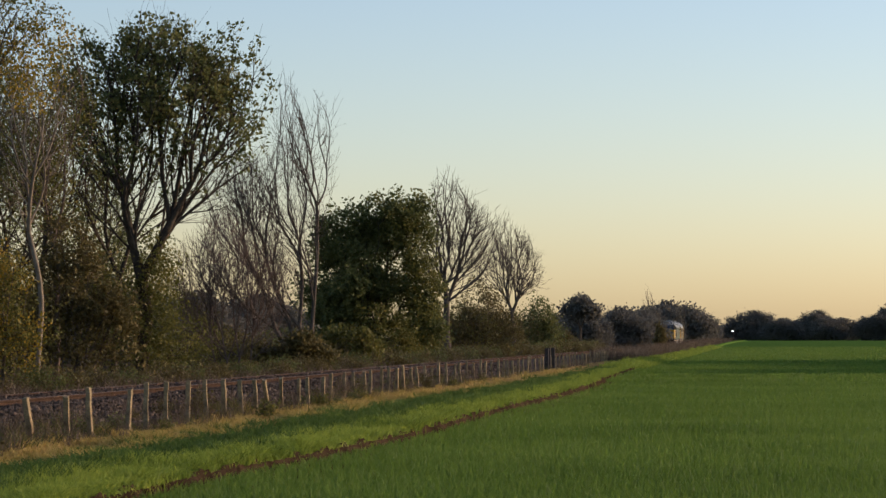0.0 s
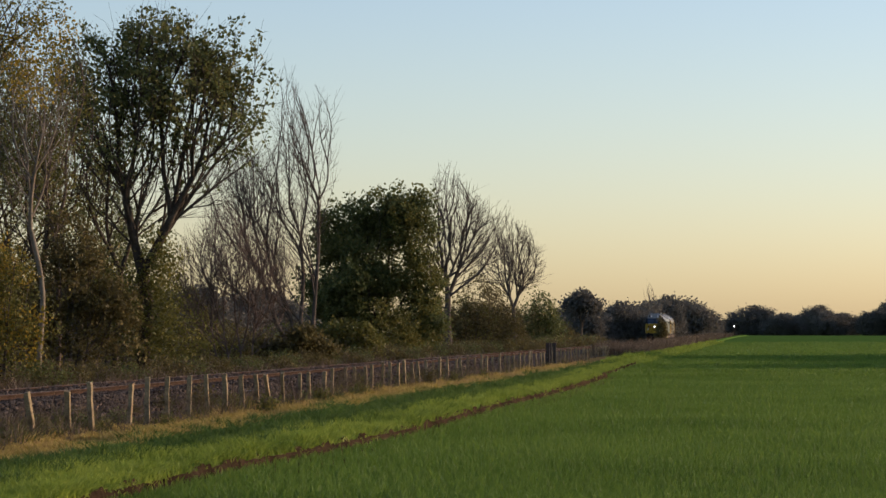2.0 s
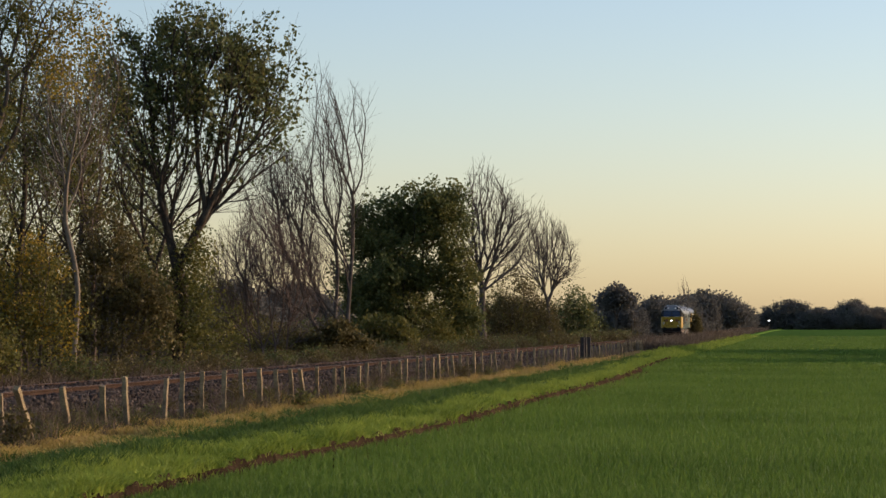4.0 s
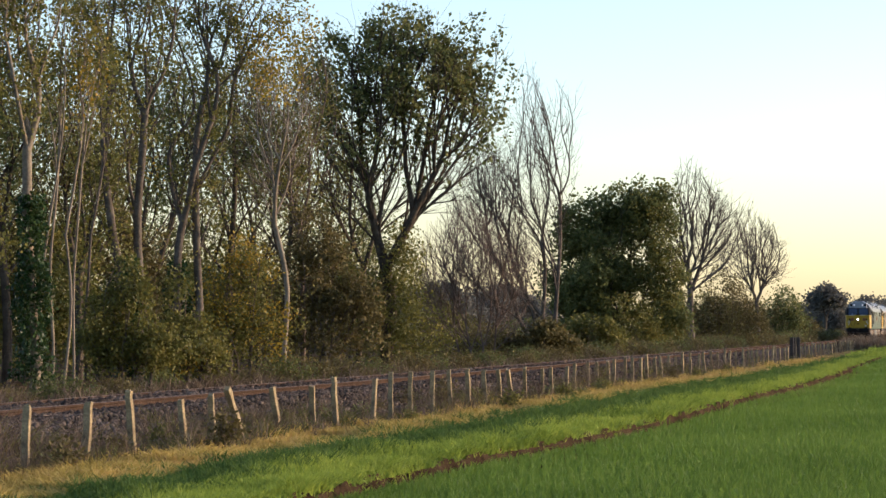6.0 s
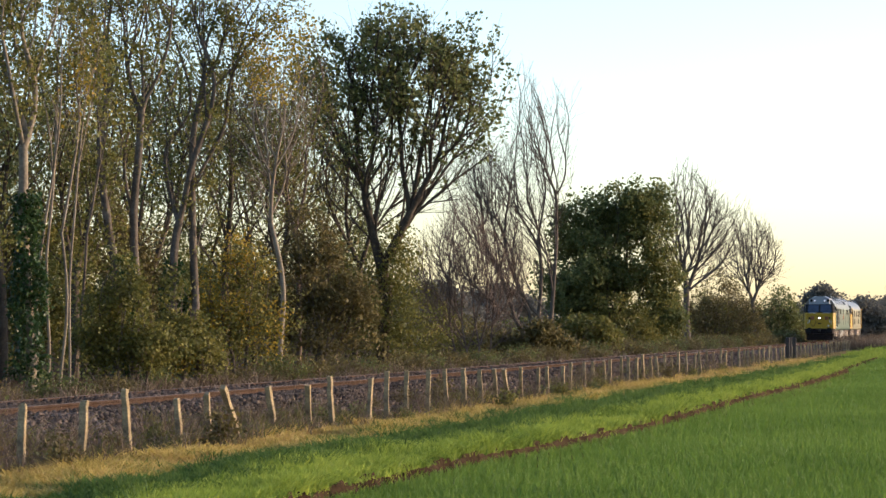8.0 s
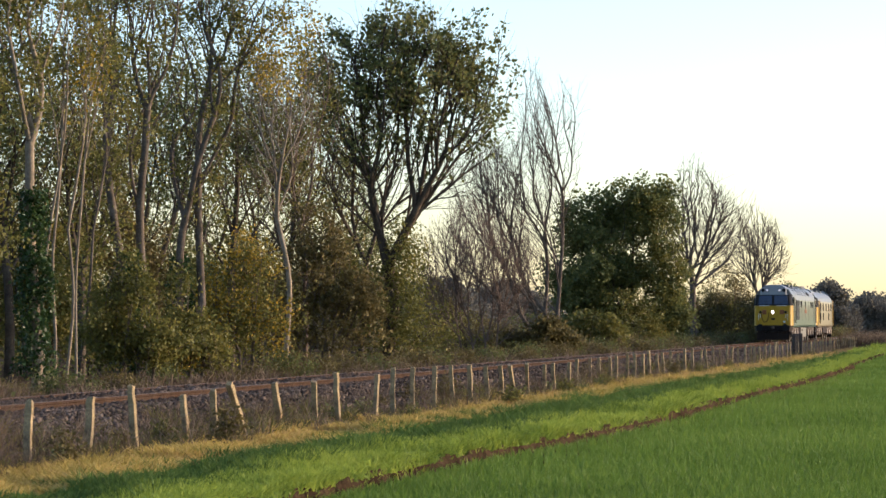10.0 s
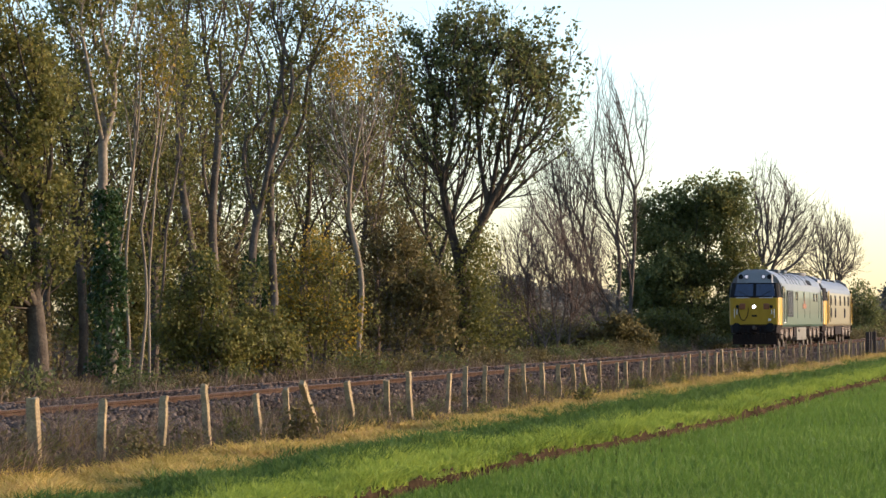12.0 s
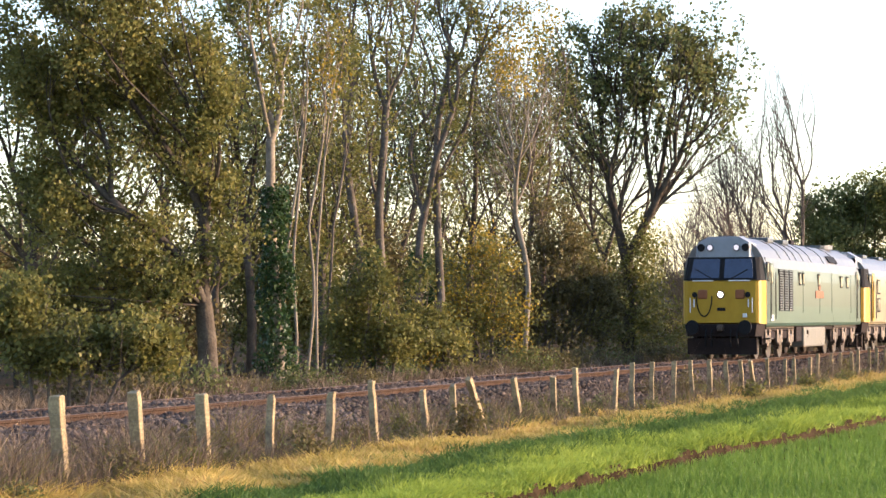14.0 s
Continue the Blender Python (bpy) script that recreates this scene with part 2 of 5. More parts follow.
def grow(rng, base, tips, r0, fork, twig=0.0045, rise=0.8, direct=0.45, spray=0):
    """Branches from the base over the fork to all the tips: each joins the wood where the way is short and leads upwards.
    Thickness follows the number of tips fed. spray: fine twigs added at each tip."""
    base, fork = np.asarray(base, float), np.asarray(fork, float)
    k = max(3, int(np.linalg.norm(fork - base) / 0.45))
    t = np.linspace(0, 1, k)[:, None]
    bow = rng.normal(0, 0.016 * np.linalg.norm(fork - base), 3) * np.array([1, 1, 0])
    stem = base + (fork - base) * t + bow * np.sin(t * math.pi) + 0.5 * bow[[1, 0, 2]] * np.sin(t * 2.3 * math.pi)
    tips = np.asarray(tips)
    tips = tips[np.argsort(np.linalg.norm(tips - fork, axis=1))]
    n = k + len(tips)
    pos = np.concatenate([stem, tips])
    parent = np.zeros(n, dtype=int)
    parent[0] = -1
    parent[1:k] = np.arange(k - 1)
    way = np.zeros(n)
    first = k - 1 - k // 4
    for i in range(k, n):
        d = np.linalg.norm(pos[first:i] - pos[i], axis=1)
        j = first + int(np.argmin(d + direct * way[first:i] + rise * np.maximum(0, pos[first:i, 2] - pos[i, 2] + 0.25 * d)))
        parent[i] = j
        way[i] = way[j] + np.linalg.norm(pos[j] - pos[i])
    fed = np.ones(n)
    fed[:k] = 0
    for i in range(n - 1, 0, -1):
        fed[parent[i]] += fed[i]
    heir = np.full(n, -1)
    for i in range(1, n):
        if heir[parent[i]] < 0 or fed[i] > fed[heir[parent[i]]]:
            heir[parent[i]] = i
    move = (np.arange(n) >= k) & (heir >= 0)
    for _ in range(5):
        pos[move] = 0.4 * pos[move] + 0.3 * pos[parent[move]] + 0.3 * pos[heir[move]]
    r = twig * np.maximum(fed, 1) ** (math.log(max(r0 / twig, 1.01)) / math.log(max(len(tips), 2)))
    r[:k] *= np.linspace(1.25, 1.0, k)
    i = np.arange(1, n)
    p = parent[i]
    segs = [np.concatenate([pos[p], pos[i], np.minimum(r[p], r[i] * 1.25)[:, None], r[i][:, None]], axis=1)]
    ends = i[heir[i] < 0]
    out = pos[ends] - pos[parent[ends]]
    out /= np.linalg.norm(out, axis=1, keepdims=True) + 1e-9
    for _ in range(spray):
        d = out * 0.8 + rng.normal(0, 0.45, out.shape) + np.array([0, 0, 0.35])
        e = pos[ends] + d * rng.uniform(0.25, 0.6, (len(ends), 1))
        segs.append(np.concatenate([pos[ends], e, np.full((len(ends), 1), twig * 0.85), np.full((len(ends), 1), twig * 0.5)], axis=1))
    return [tuple(row) for row in np.concatenate(segs)]


def plant(name, x, y, turn, lobes, tips, r0, fork, bark, leaf=None, leaf_size=0.09, leaf_n=10, leaf_spread=0.25, leaf_share=1.0,
          leaf_low=-9.0, gaps=-0.25, twig=0.0045, lumps=0, sleeve=None, stems=1, seed=1, label="", category="tree", z=0.25, group="", second=None, rise=0.8, spray=0):
    """A tree or shrub: its wood in one part, its foliage in another, and a sleeve of ivy where it has one."""
    rng = np.random.default_rng(seed)
    top = empty(name, pose(x, y, z, 0, 0, turn))
    pts = blob_points(rng, lumpy(rng, lobes, lumps) if lumps else lobes, tips)
    pts = pts[pts[:, 2] > 0.05]
    grown = []
    if stems == 1:
        grown.append(grow(rng, (0, 0, -0.15), pts, r0, fork, twig, rise, spray=spray))
    else:
        lean_noise = rng.normal(0, 0.5 * pts[:, 0].std(), len(pts))
        order = np.argsort(pts[:, 0] + lean_noise)
        for i in range(stems):
            g = pts[np.sort(order[i * len(pts) // stems:(i + 1) * len(pts) // stems])]
            bx = (i - (stems - 1) / 2) * 0.28 * min(1.0, r0 / 0.03)
            f = (bx + (g[:, 0].mean() - bx) * 0.35, rng.normal(0, 0.15) * min(1.0, r0 / 0.03), fork[2] * rng.uniform(0.7, 1.2))
            grown.append(grow(rng, (bx, rng.normal(0, 0.12) * min(1.0, r0 / 0.03), -0.15), g, r0 / math.sqrt(stems) * 1.2, f, twig, rise, spray=spray))
    # the thick wood of each stem is a part, the countless thin branches are one
    edge = 0.03 if r0 > 0.06 else 0.0
    thin = [row for stem in grown for row in stem if row[6] < edge]
    for stem in grown:
        thick = [row for row in stem if row[6] >= edge]
        if thick:
            v, f = tubes(thick)
            mesh_object("trunk", v, f, bark, top, smooth=True)
    if thin:
        v, f = tubes(thin)
        tagged(mesh_object("branchwork", v, f, bark, top, smooth=True), kind="stuff")
    if leaf:
        lp = pts[(pts[:, 2] > leaf_low + rng.normal(0, 1.2, len(pts))) & (rng.uniform(0, 1, len(pts)) < leaf_share)]
        lp = np.array([p for p in lp if noise.noise((p[0] * 1.1 + seed, p[1] * 1.1, p[2] * 1.1)) > gaps])
        v, f = leaves(rng, lp, leaf_size, leaf_spread, leaf_n)
        mesh_object("crown" if category == "tree" else "foliage", v, f, leaf, top)
    # second leaf colour: real shoots, on the dense oak its painted sunlit side
    if second:
        mat2, lobes2, n2, per2, size2 = second
        lp = blob_points(rng, lobes2, n2)
        lp = lp[lp[:, 2] > 0.05]
        v, f = leaves(rng, lp, size2, 0.2, per2)
        tagged(mesh_object("shoot_foliage", v, f, mat2, top), kind="stuff")
    if sleeve:
        sx, z0, z1, w = sleeve
        n = int((z1 - z0) * 520 * w)
        zz = rng.uniform(z0, z1, n)
        a = rng.uniform(0, 2 * math.pi, n)
        rr = w * (0.6 + 0.4 * np.sin(zz * 3.1 + 2 * a)) * (1 - 0.55 * (zz - z0) / (z1 - z0)) + 0.1
        lp = np.stack([sx * zz / z1 + rr * np.cos(a), rr * np.sin(a), zz], axis=1)
        v, f = leaves(rng, lp, 0.10, 0.06, 5, 0.6)
        tagged(mesh_object("ivy", v, f, M_LEAF_IVY, top), "dark glossy climbing ivy")
    return tagged(top, label, category, group)


# ---- ground ----
# the whole land as one sheet: field, bank edge, verge, trackbed, wood floor, far land
def edge_x(y):
    """The line of the low bank between field and verge, which bends a little."""
    return np.interp(y, [20, 37, 43, 52, 70, 82, 96, 113, 122, 162, 190], [-7.74, -7.74, -7.35, -7.06, -7.24, -7.05, -7.08, -7.35, -7.65, -8.45, -9.0])


def land_height(x, y):
    far = np.clip((y - 150) / 550, 0, 1)
    rise = 0.85 * far * far * (3 - 2 * far)
    edge = edge_x(y)
    bank = np.clip((edge - x) / 0.16, 0, 1)
    groove = np.exp(-((x - edge - 0.12) / 0.16) ** 2)
    z = rise * (x > -14) - 0.10 * groove + 0.16 * bank
    z = z - 0.12 * np.clip((-9.2 - x) / 2.4, 0, 1) * np.clip((x + 14.6) / 1.2, 0, 1) * np.clip((200 - y) / 60, 0, 1)
    z = z - 0.17 * (1 - bank) * np.clip((230 - y) / 60, 0, 1)
    bed = np.clip((-13.3 - x) / 1.2, 0, 1) * np.clip((x + 21.0) / 1.6, 0, 1)
    return z + 0.28 * bed


def build_land():
    xs = np.unique(np.concatenate([np.linspace(-700, -30, 14), np.linspace(-30, -10.2, 34), np.linspace(-10.1, -7.3, 71), np.linspace(-7, 20, 17), np.linspace(24, 1500, 16)]))
    ys = np.unique(np.concatenate([np.linspace(-60, 20, 5), np.linspace(22, 130, 180), np.linspace(132, 420, 60), np.linspace(430, 1000, 25), np.linspace(1100, 4500, 8)]))
    X, Y = np.meshgrid(xs, ys)
    Z = land_height(X, Y)
    for i in range(X.shape[0]):
        for j in range(X.shape[1]):
            if Y[i, j] < 420 and -30 < X[i, j] < 24:
                Z[i, j] += 0.05 * noise.noise((X[i, j] * 0.8, Y[i, j] * 0.8, 0)) + 0.02 * noise.noise((X[i, j] * 3, Y[i, j] * 3, 5))
    k = len(xs)
    i = np.arange(len(ys) - 1)[:, None] * k + np.arange(k - 1)[None]
    f = np.stack([i, i + 1, i + k + 1, i + k], axis=-1).reshape(-1, 4)
    ob = mesh_object("ground", np.stack([X, Y, Z], axis=-1), f, M_FIELD, smooth=True)
    for m in (M_EARTH, M_VERGE, M_LITTER, M_THATCH):
        ob.data.materials.append(m)
    cx = X[:-1, :-1].ravel() / 2 + X[1:, 1:].ravel() / 2
    cy = Y[:-1, :-1].ravel() / 2 + Y[1:, 1:].ravel() / 2
    side = cx - edge_x(cy)
    idx = np.where(side > 0.05, 0, np.where(side > -0.07, 1, np.where(cx > -10.6, 2, np.where((cx > -12.9) & (cy < 200), 4, 3))))
    idx = np.where((cy > 190) & (cx > -9.5), 0, idx)
    ob.data.polygons.foreach_set("material_index", idx.astype(np.int32))
    return tagged(ob, "level farmland with a young green crop and a turf bank", kind="structure")


build_land()


def blades(name, n, xr, yr, h, w, mat, seed, label, lean=0.35, parent=None, bias=1.0, patch=0.0, keep=None, tuft=0, lift=0.0, clump=0.07, follow=False):
    """Loose grass blades, one bent pointed leaf each."""
    rng = np.random.default_rng(seed)
    x = rng.uniform(xr[0], xr[1], n)
    y = (yr[0] ** -bias + rng.uniform(0, 1, n) * (yr[1] ** -bias - yr[0] ** -bias)) ** (-1 / bias)
    if tuft:
        k = n // tuft
        x = np.repeat(x[:k], tuft) + rng.normal(0, clump, k * tuft)
        y = np.repeat(y[:k], tuft) + rng.normal(0, clump, k * tuft)
        n = k * tuft
    tall = np.repeat(rng.uniform(0.45, 1.6, n // tuft), tuft) if tuft else np.ones(n)
    if follow:
        x = x + edge_x(y)
    if keep is not None:
        ok = keep(rng, x, y)
        x, y, tall = x[ok], y[ok], tall[ok]
        n = len(x)
    z = land_height(x, y)
    b = np.stack([x, y, np.maximum(z, lift) - 0.02], axis=1)
    a = rng.uniform(0, 2 * math.pi, n)
    grow_h = h * rng.uniform(0.5, 1.3, n) * tall
    if patch:
        grow_h *= 1 + patch * np.sin(x * 1.7 + 2 * np.sin(y * 0.45)) * np.sin(y * 0.8 + x)
    side = np.stack([np.cos(a), np.sin(a), 0 * a], axis=1) * (w * rng.uniform(0.7, 1.3, n))[:, None]
    tilt = rng.normal(0, lean, (n, 2))
    mid = b + np.stack([tilt[:, 0] * grow_h * 0.35, tilt[:, 1] * grow_h * 0.35, grow_h * 0.6], axis=1)
    tip = b + np.stack([tilt[:, 0] * grow_h, tilt[:, 1] * grow_h, grow_h], axis=1)
    v = np.stack([b - side, b + side, mid + side * 0.7, tip, mid - side * 0.7], axis=1).reshape(-1, 3)
    i = np.arange(n)[:, None] * 5
    f = np.concatenate([i + np.array([[0, 1, 2]]), i + np.array([[0, 2, 4]]), i + np.array([[4, 2, 3]])])
    return tagged(mesh_object(name, v, f, mat), label, "grass", kind="stuff")


def in_rows(rng, x, y):
    return (np.abs(((x * 0.985 + y * 0.17) / 0.17) % 1 - 0.5) < 0.42)


def field_rows(rng, x, y):
    return in_rows(rng, x, y) & (x > edge_x(y) + 0.27)


def on_bank(rng, x, y):
    return x > np.interp(y, [26, 35, 45], [-10.1, -10.65, -10.95]) + 0.3 * np.sin(y * 1.9) + 0.25 * np.sin(y * 4.7 + 1) + rng.normal(0, 0.12, len(x))


blades("crop", 320000, (-7.6, 9.0), (26, 130), 0.12, 0.008, M_CROP, 31, "young green cereal crop sown in close rows", bias=1.0, keep=field_rows)
blades("far_crop", 90000, (-8.8, 30.0), (120, 420), 0.15, 0.035, M_CROP, 32, "young green cereal crop further up the field", bias=1.0, keep=lambda rng, x, y: x > edge_x(y) + 0.15)
blades("verge_turf", 110000, (-1.4, -0.07), (24, 190), 0.10, 0.011, M_GRASS, 33, "short bright yellow-green turf on the bank", bias=1.2, patch=0.4, tuft=12, follow=True)
blades("edge_turf", 26000, (-0.31, -0.05), (24, 190), 0.12, 0.011, M_GRASS, 41, "tufts of grass hanging over the bank edge", bias=1.2, patch=0.6, tuft=14, lean=0.9, lift=0.12, follow=True)
blades("rough_grass", 125000, (-4.1, -0.95), (24, 190), 0.12, 0.012, M_ROUGH, 37, "short dense dark green grass on the bank", bias=1.2, patch=0.5, tuft=18, lean=0.6, follow=True, keep=on_bank)
blades("fence_weeds", 14000, (-13.9, -12.3), (24, 180), 0.22, 0.014, M_WEED, 38, "low green and brown weeds under the fence", bias=1.2, patch=0.6, tuft=12, lean=0.9)
blades("dry_grass", 110000, (-13.0, -10.3), (24, 170), 0.09, 0.012, M_DRY, 34, "straw-coloured dead grass along the fence", lean=0.8, bias=1.2, patch=0.6, tuft=16)
blades("dry_tussocks", 110000, (-12.8, -10.3), (24, 150), 0.115, 0.014, M_DRYMIX, 42, "matted golden tussocks of dead grass below the fence", lean=0.9, bias=1.2, patch=0.6, tuft=60, clump=0.10)
blades("dead_stalks", 17000, (-13.9, -12.1), (24, 260), 0.30, 0.007, M_RUSSET, 35, "grey-brown dead weed stalks along the fence", lean=0.55, bias=1.2, patch=0.7, tuft=9)
blades("wood_edge_grass", 36000, (-24.0, -19.9), (30, 330), 0.34, 0.016, M_RUSSET, 36, "brown rank weeds between track and wood", lean=0.5, bias=1.1, patch=0.5)


blades("lineside_scrub", 36000, (-14.0, -10.0), (206, 640), 0.55, 0.028, M_RUSSET, 39, "tall russet scrub beside the distant track", lean=0.45, bias=0.6, patch=0.35, tuft=14)
blades("scrub_grass", 22000, (-10.6, -8.0), (165, 420), 0.2, 0.03, M_GRASS, 40, "rough grass beside the distant field", lean=0.5, bias=0.7, patch=0.5, tuft=12)


def rubble(name, c, rng, lo, hi, mat, label, category):
    """Angular lumps with their centres at c."""
    n = len(c)
    cube = np.array([[-1, -1, -1], [1, -1, -1], [1, 1, -1], [-1, 1, -1], [-1, -1, 1], [1, -1, 1], [1, 1, 1], [-1, 1, 1]], dtype=float)
    v = cube[None] * rng.uniform(lo, hi, (n, 1, 3)) * (1 + 0.35 * rng.normal(0, 1, (n, 8, 3)).clip(-1, 1))
    q = rng.normal(0, 1, (n, 3, 3))
    a = q[:, 0] / np.linalg.norm(q[:, 0], axis=1, keepdims=True)
    b = np.cross(a, q[:, 1])
    b /= np.linalg.norm(b, axis=1, keepdims=True)
    rot = np.stack([a, b, np.cross(a, b)], axis=1)
    v = np.einsum("nij,nkj->nki", rot, v) + c[:, None]
    face = np.array([[0, 3, 2, 1], [4, 5, 6, 7], [0, 1, 5, 4], [1, 2, 6, 5], [2, 3, 7, 6], [3, 0, 4, 7]])
    f = (np.arange(n)[:, None, None] * 8 + face[None]).reshape(-1, 4)
    return tagged(mesh_object(name, v.reshape(-1, 3), f, mat), label, category, kind="stuff")


def build_bank_edge():
    """The low cut face of the bank, worn and uneven, with earth showing."""
    rng = np.random.default_rng(72)
    ny, nz = 1700, 6
    y = 1 / (1 / 24 + np.linspace(0, 1, ny) * (1 / 200 - 1 / 24))
    wave = 0.07 * np.sin(y * 0.9) + 0.05 * np.sin(y * 2.3 + 1) + 0.035 * np.sin(y * 6.1) + 0.02 * np.sin(y * 13.7)
    h = np.linspace(0, 1, nz)
    X = edge_x(y)[:, None] + 0.15 + wave[:, None] * 0.6 - 0.16 * h[None] ** 1.5 + rng.normal(0, 0.014, (ny, nz))
    Z = -0.24 + (0.37 + 0.04 * np.sin(y * 3.3 + 2))[:, None] * h[None] + rng.normal(0, 0.01, (ny, nz))
    v = np.stack([X, np.repeat(y[:, None], nz, 1), Z], axis=-1)
    i = np.arange(ny - 1)[:, None] * nz + np.arange(nz - 1)[None]
    f = np.stack([i, i + nz, i + nz + 1, i + 1], axis=-1).reshape(-1, 4)
    tagged(mesh_object("bank_edge", v, f, M_EARTH), "worn brown earth face of the low turf bank", kind="structure")


build_bank_edge()

# ---- railway ----
TRACK_X, RAIL_Z = -16.5, 0.66


def build_track():
    def cross(name, pts, mat, label, y0=-40, y1=900, parent=None):
        v = [(x, y, z) for y in (y0, y1) for x, z in pts]
        n = len(pts)
        f = [(i, (i + 1) % n, n + (i + 1) % n, n + i) for i in range(n)] + [tuple(range(n))[::-1], tuple(range(n, 2 * n))]
        return mesh_object(name, v, f, mat, parent)
    bed = cross("ballast_bed", [(TRACK_X - 2.9, 0.1), (TRACK_X - 1.9, 0.49), (TRACK_X + 1.9, 0.49), (TRACK_X + 3.35, 0.08), (TRACK_X + 3.5, -0.05)], M_BALLAST, "")
    tagged(bed, "grey-brown stone ballast bed of the railway", kind="structure")
    for s in (-1, 1):
        c = TRACK_X + s * 0.7525
        rail = cross("rail", [(c - 0.07, RAIL_Z - 0.159), (c + 0.07, RAIL_Z - 0.159), (c + 0.07, RAIL_Z - 0.145), (c + 0.012, RAIL_Z - 0.125), (c + 0.012, RAIL_Z - 0.05),
                              (c + 0.035, RAIL_Z - 0.04), (c + 0.035, RAIL_Z - 0.006), (c - 0.035, RAIL_Z - 0.006), (c - 0.035, RAIL_Z - 0.04), (c - 0.012, RAIL_Z - 0.05),
                              (c - 0.012, RAIL_Z - 0.125), (c - 0.07, RAIL_Z - 0.145)], M_RAIL, "")
        tagged(rail, "rust-brown steel rail on the ballast", "rail", "rails of the track")
        cross("running_surface", [(c - 0.03, RAIL_Z - 0.0058), (c + 0.03, RAIL_Z - 0.0058), (c + 0.026, RAIL_Z), (c - 0.026, RAIL_Z)], M_RAILTOP, "", parent=rail)
    return bed


BED = build_track()


def build_stones():
    """Broken ballast stones strewn over the bed and its shoulders."""
    rng = np.random.default_rng(71)
    n = 42000
    y = 1 / (1 / 27 + rng.uniform(0, 1, n) * (1 / 150 - 1 / 27))
    x = TRACK_X + rng.uniform(-2.7, 3.3, n)
    d = np.abs(x - TRACK_X)
    z = np.where(d < 0.65, 0.58, np.where(d < 1.9, 0.50, 0.50 - (d - 1.9) * 0.29))
    rubble("ballast_stones", np.stack([x, y, z + rng.uniform(-0.015, 0.035, n)], axis=1), rng, 0.018, 0.048, M_STONE, "loose broken grey-brown ballast stones", "ballast")


build_stones()


def build_near_stones(bed):
    """The stones of the shoulder nearest the field, each a piece of its own."""
    rng = random.Random(73)
    shapes = []
    for i in range(8):
        bm = bmesh.new()
        bmesh.ops.create_icosphere(bm, subdivisions=1, radius=0.045)
        for v in bm.verts:
            v.co = Vector((v.co.x * rng.uniform(0.7, 1.3), v.co.y * rng.uniform(0.7, 1.3), v.co.z * rng.uniform(0.5, 1.0)))
        me = bpy.data.meshes.new("stone")
        bm.to_mesh(me)
        bm.free()
        me.materials.append(M_STONEPIECE)
        shapes.append(me)
    for i in range(290):
        ob = new("stone", shapes[i % 8])
        ob.parent = bed
        d = rng.uniform(1.9, 3.2)
        k = rng.uniform(0.8, 1.5)
        ob.matrix_basis = pose(TRACK_X + d, rng.uniform(27, 46), 0.50 - (d - 1.9) * 0.29 + 0.02, rng.uniform(0, 360), rng.uniform(0, 360), rng.uniform(0, 360)) @ Matrix.Diagonal((k, k, k, 1))


build_near_stones(BED)


def build_sleepers():
    bm = box_bm((-1.25, -0.13, -0.15), (1.25, 0.13, 0.0), 0.025)
    first = tagged(part("sleeper", bm, M_SLEEPER), "grey concrete sleeper bedded in ballast", "sleeper", "sleepers of the track")
    first.matrix_basis = pose(TRACK_X, 26, 0.545)
    for i in range(1, 240):
        copy_thing(first, pose(TRACK_X, 26 + 0.65 * i, 0.545))


build_sleepers()

# ---- the wood ----
plant('oak_tree', -21.0, 51.8, 22.1, [(-2.84, 0, 4.42, 1.74, 1.48, 2.09), (-0.52, 0, 5.23, 1.28, 1.09, 2.32), (-1.92, 0, 7.55, 2.55, 2.17, 1.97), (-3.66, 0, 6.51, 1.39, 1.18, 2.32), (-1.45, 0, 3.02, 1.74, 1.48, 1.28), (-3.31, 0, 2.21, 1.51, 1.28, 1.04), (0.29, 0, 3.37, 0.58, 0.6, 1.04)], 2300, 0.18, (-0.15, 0, 1.98), M_BARKDARK, z=0.25, label='broad oak with olive-brown autumn leaves behind the track', lumps=10, leaf=M_LEAF_OLIVE, leaf_n=30, leaf_size=0.095, leaf_spread=0.14, seed=1)
plant('oak_tree', -27.0, 55.9, 25.8, [(-0.26, 0, 5.08, 1.92, 1.63, 3.33), (1.15, 0, 7.89, 1.92, 1.63, 2.3), (-1.54, 0, 6.36, 1.54, 1.31, 3.2), (2.43, 0, 5.72, 1.54, 1.31, 2.56)], 1300, 0.24, (0.0, 0, 2.26), M_BARKDARK, z=0.25, label='tall dark oak standing deeper in the wood', lumps=10, leaf=M_LEAF_DARK, leaf_n=18, leaf_size=0.11, leaf_spread=0.26, seed=2, gaps=0.0, leaf_share=0.5)
plant('ash_tree', -22.0, 58.3, 20.7, [(-0.18, 0, 9.53, 1.17, 0.99, 1.43), (-0.35, 0, 7.45, 0.71, 0.61, 1.43), (-0.93, 0, 9.14, 1.04, 0.88, 1.17)], 500, 0.105, (-0.21, 0, 5.77), M_BARKPALE, z=0.25, label='tall thin ash with an ivy-covered lower trunk', leaf=M_LEAF_OLIVE, leaf_n=18, leaf_size=0.095, leaf_spread=0.13, leaf_share=0.7, seed=3, sleeve=(-0.09, 0.52, 4.73, 0.39))
plant('sapling', -22.5, 60.7, 20.3, [(0.53, 0, 8.76, 0.4, 0.6, 2.02)], 120, 0.032, (0.09, 0, 4.85), M_BARKPALE, z=0.25, label='slender pale sapling with few leaves', leaf=M_LEAF_OLIVE, leaf_n=8, leaf_size=0.1, seed=4)
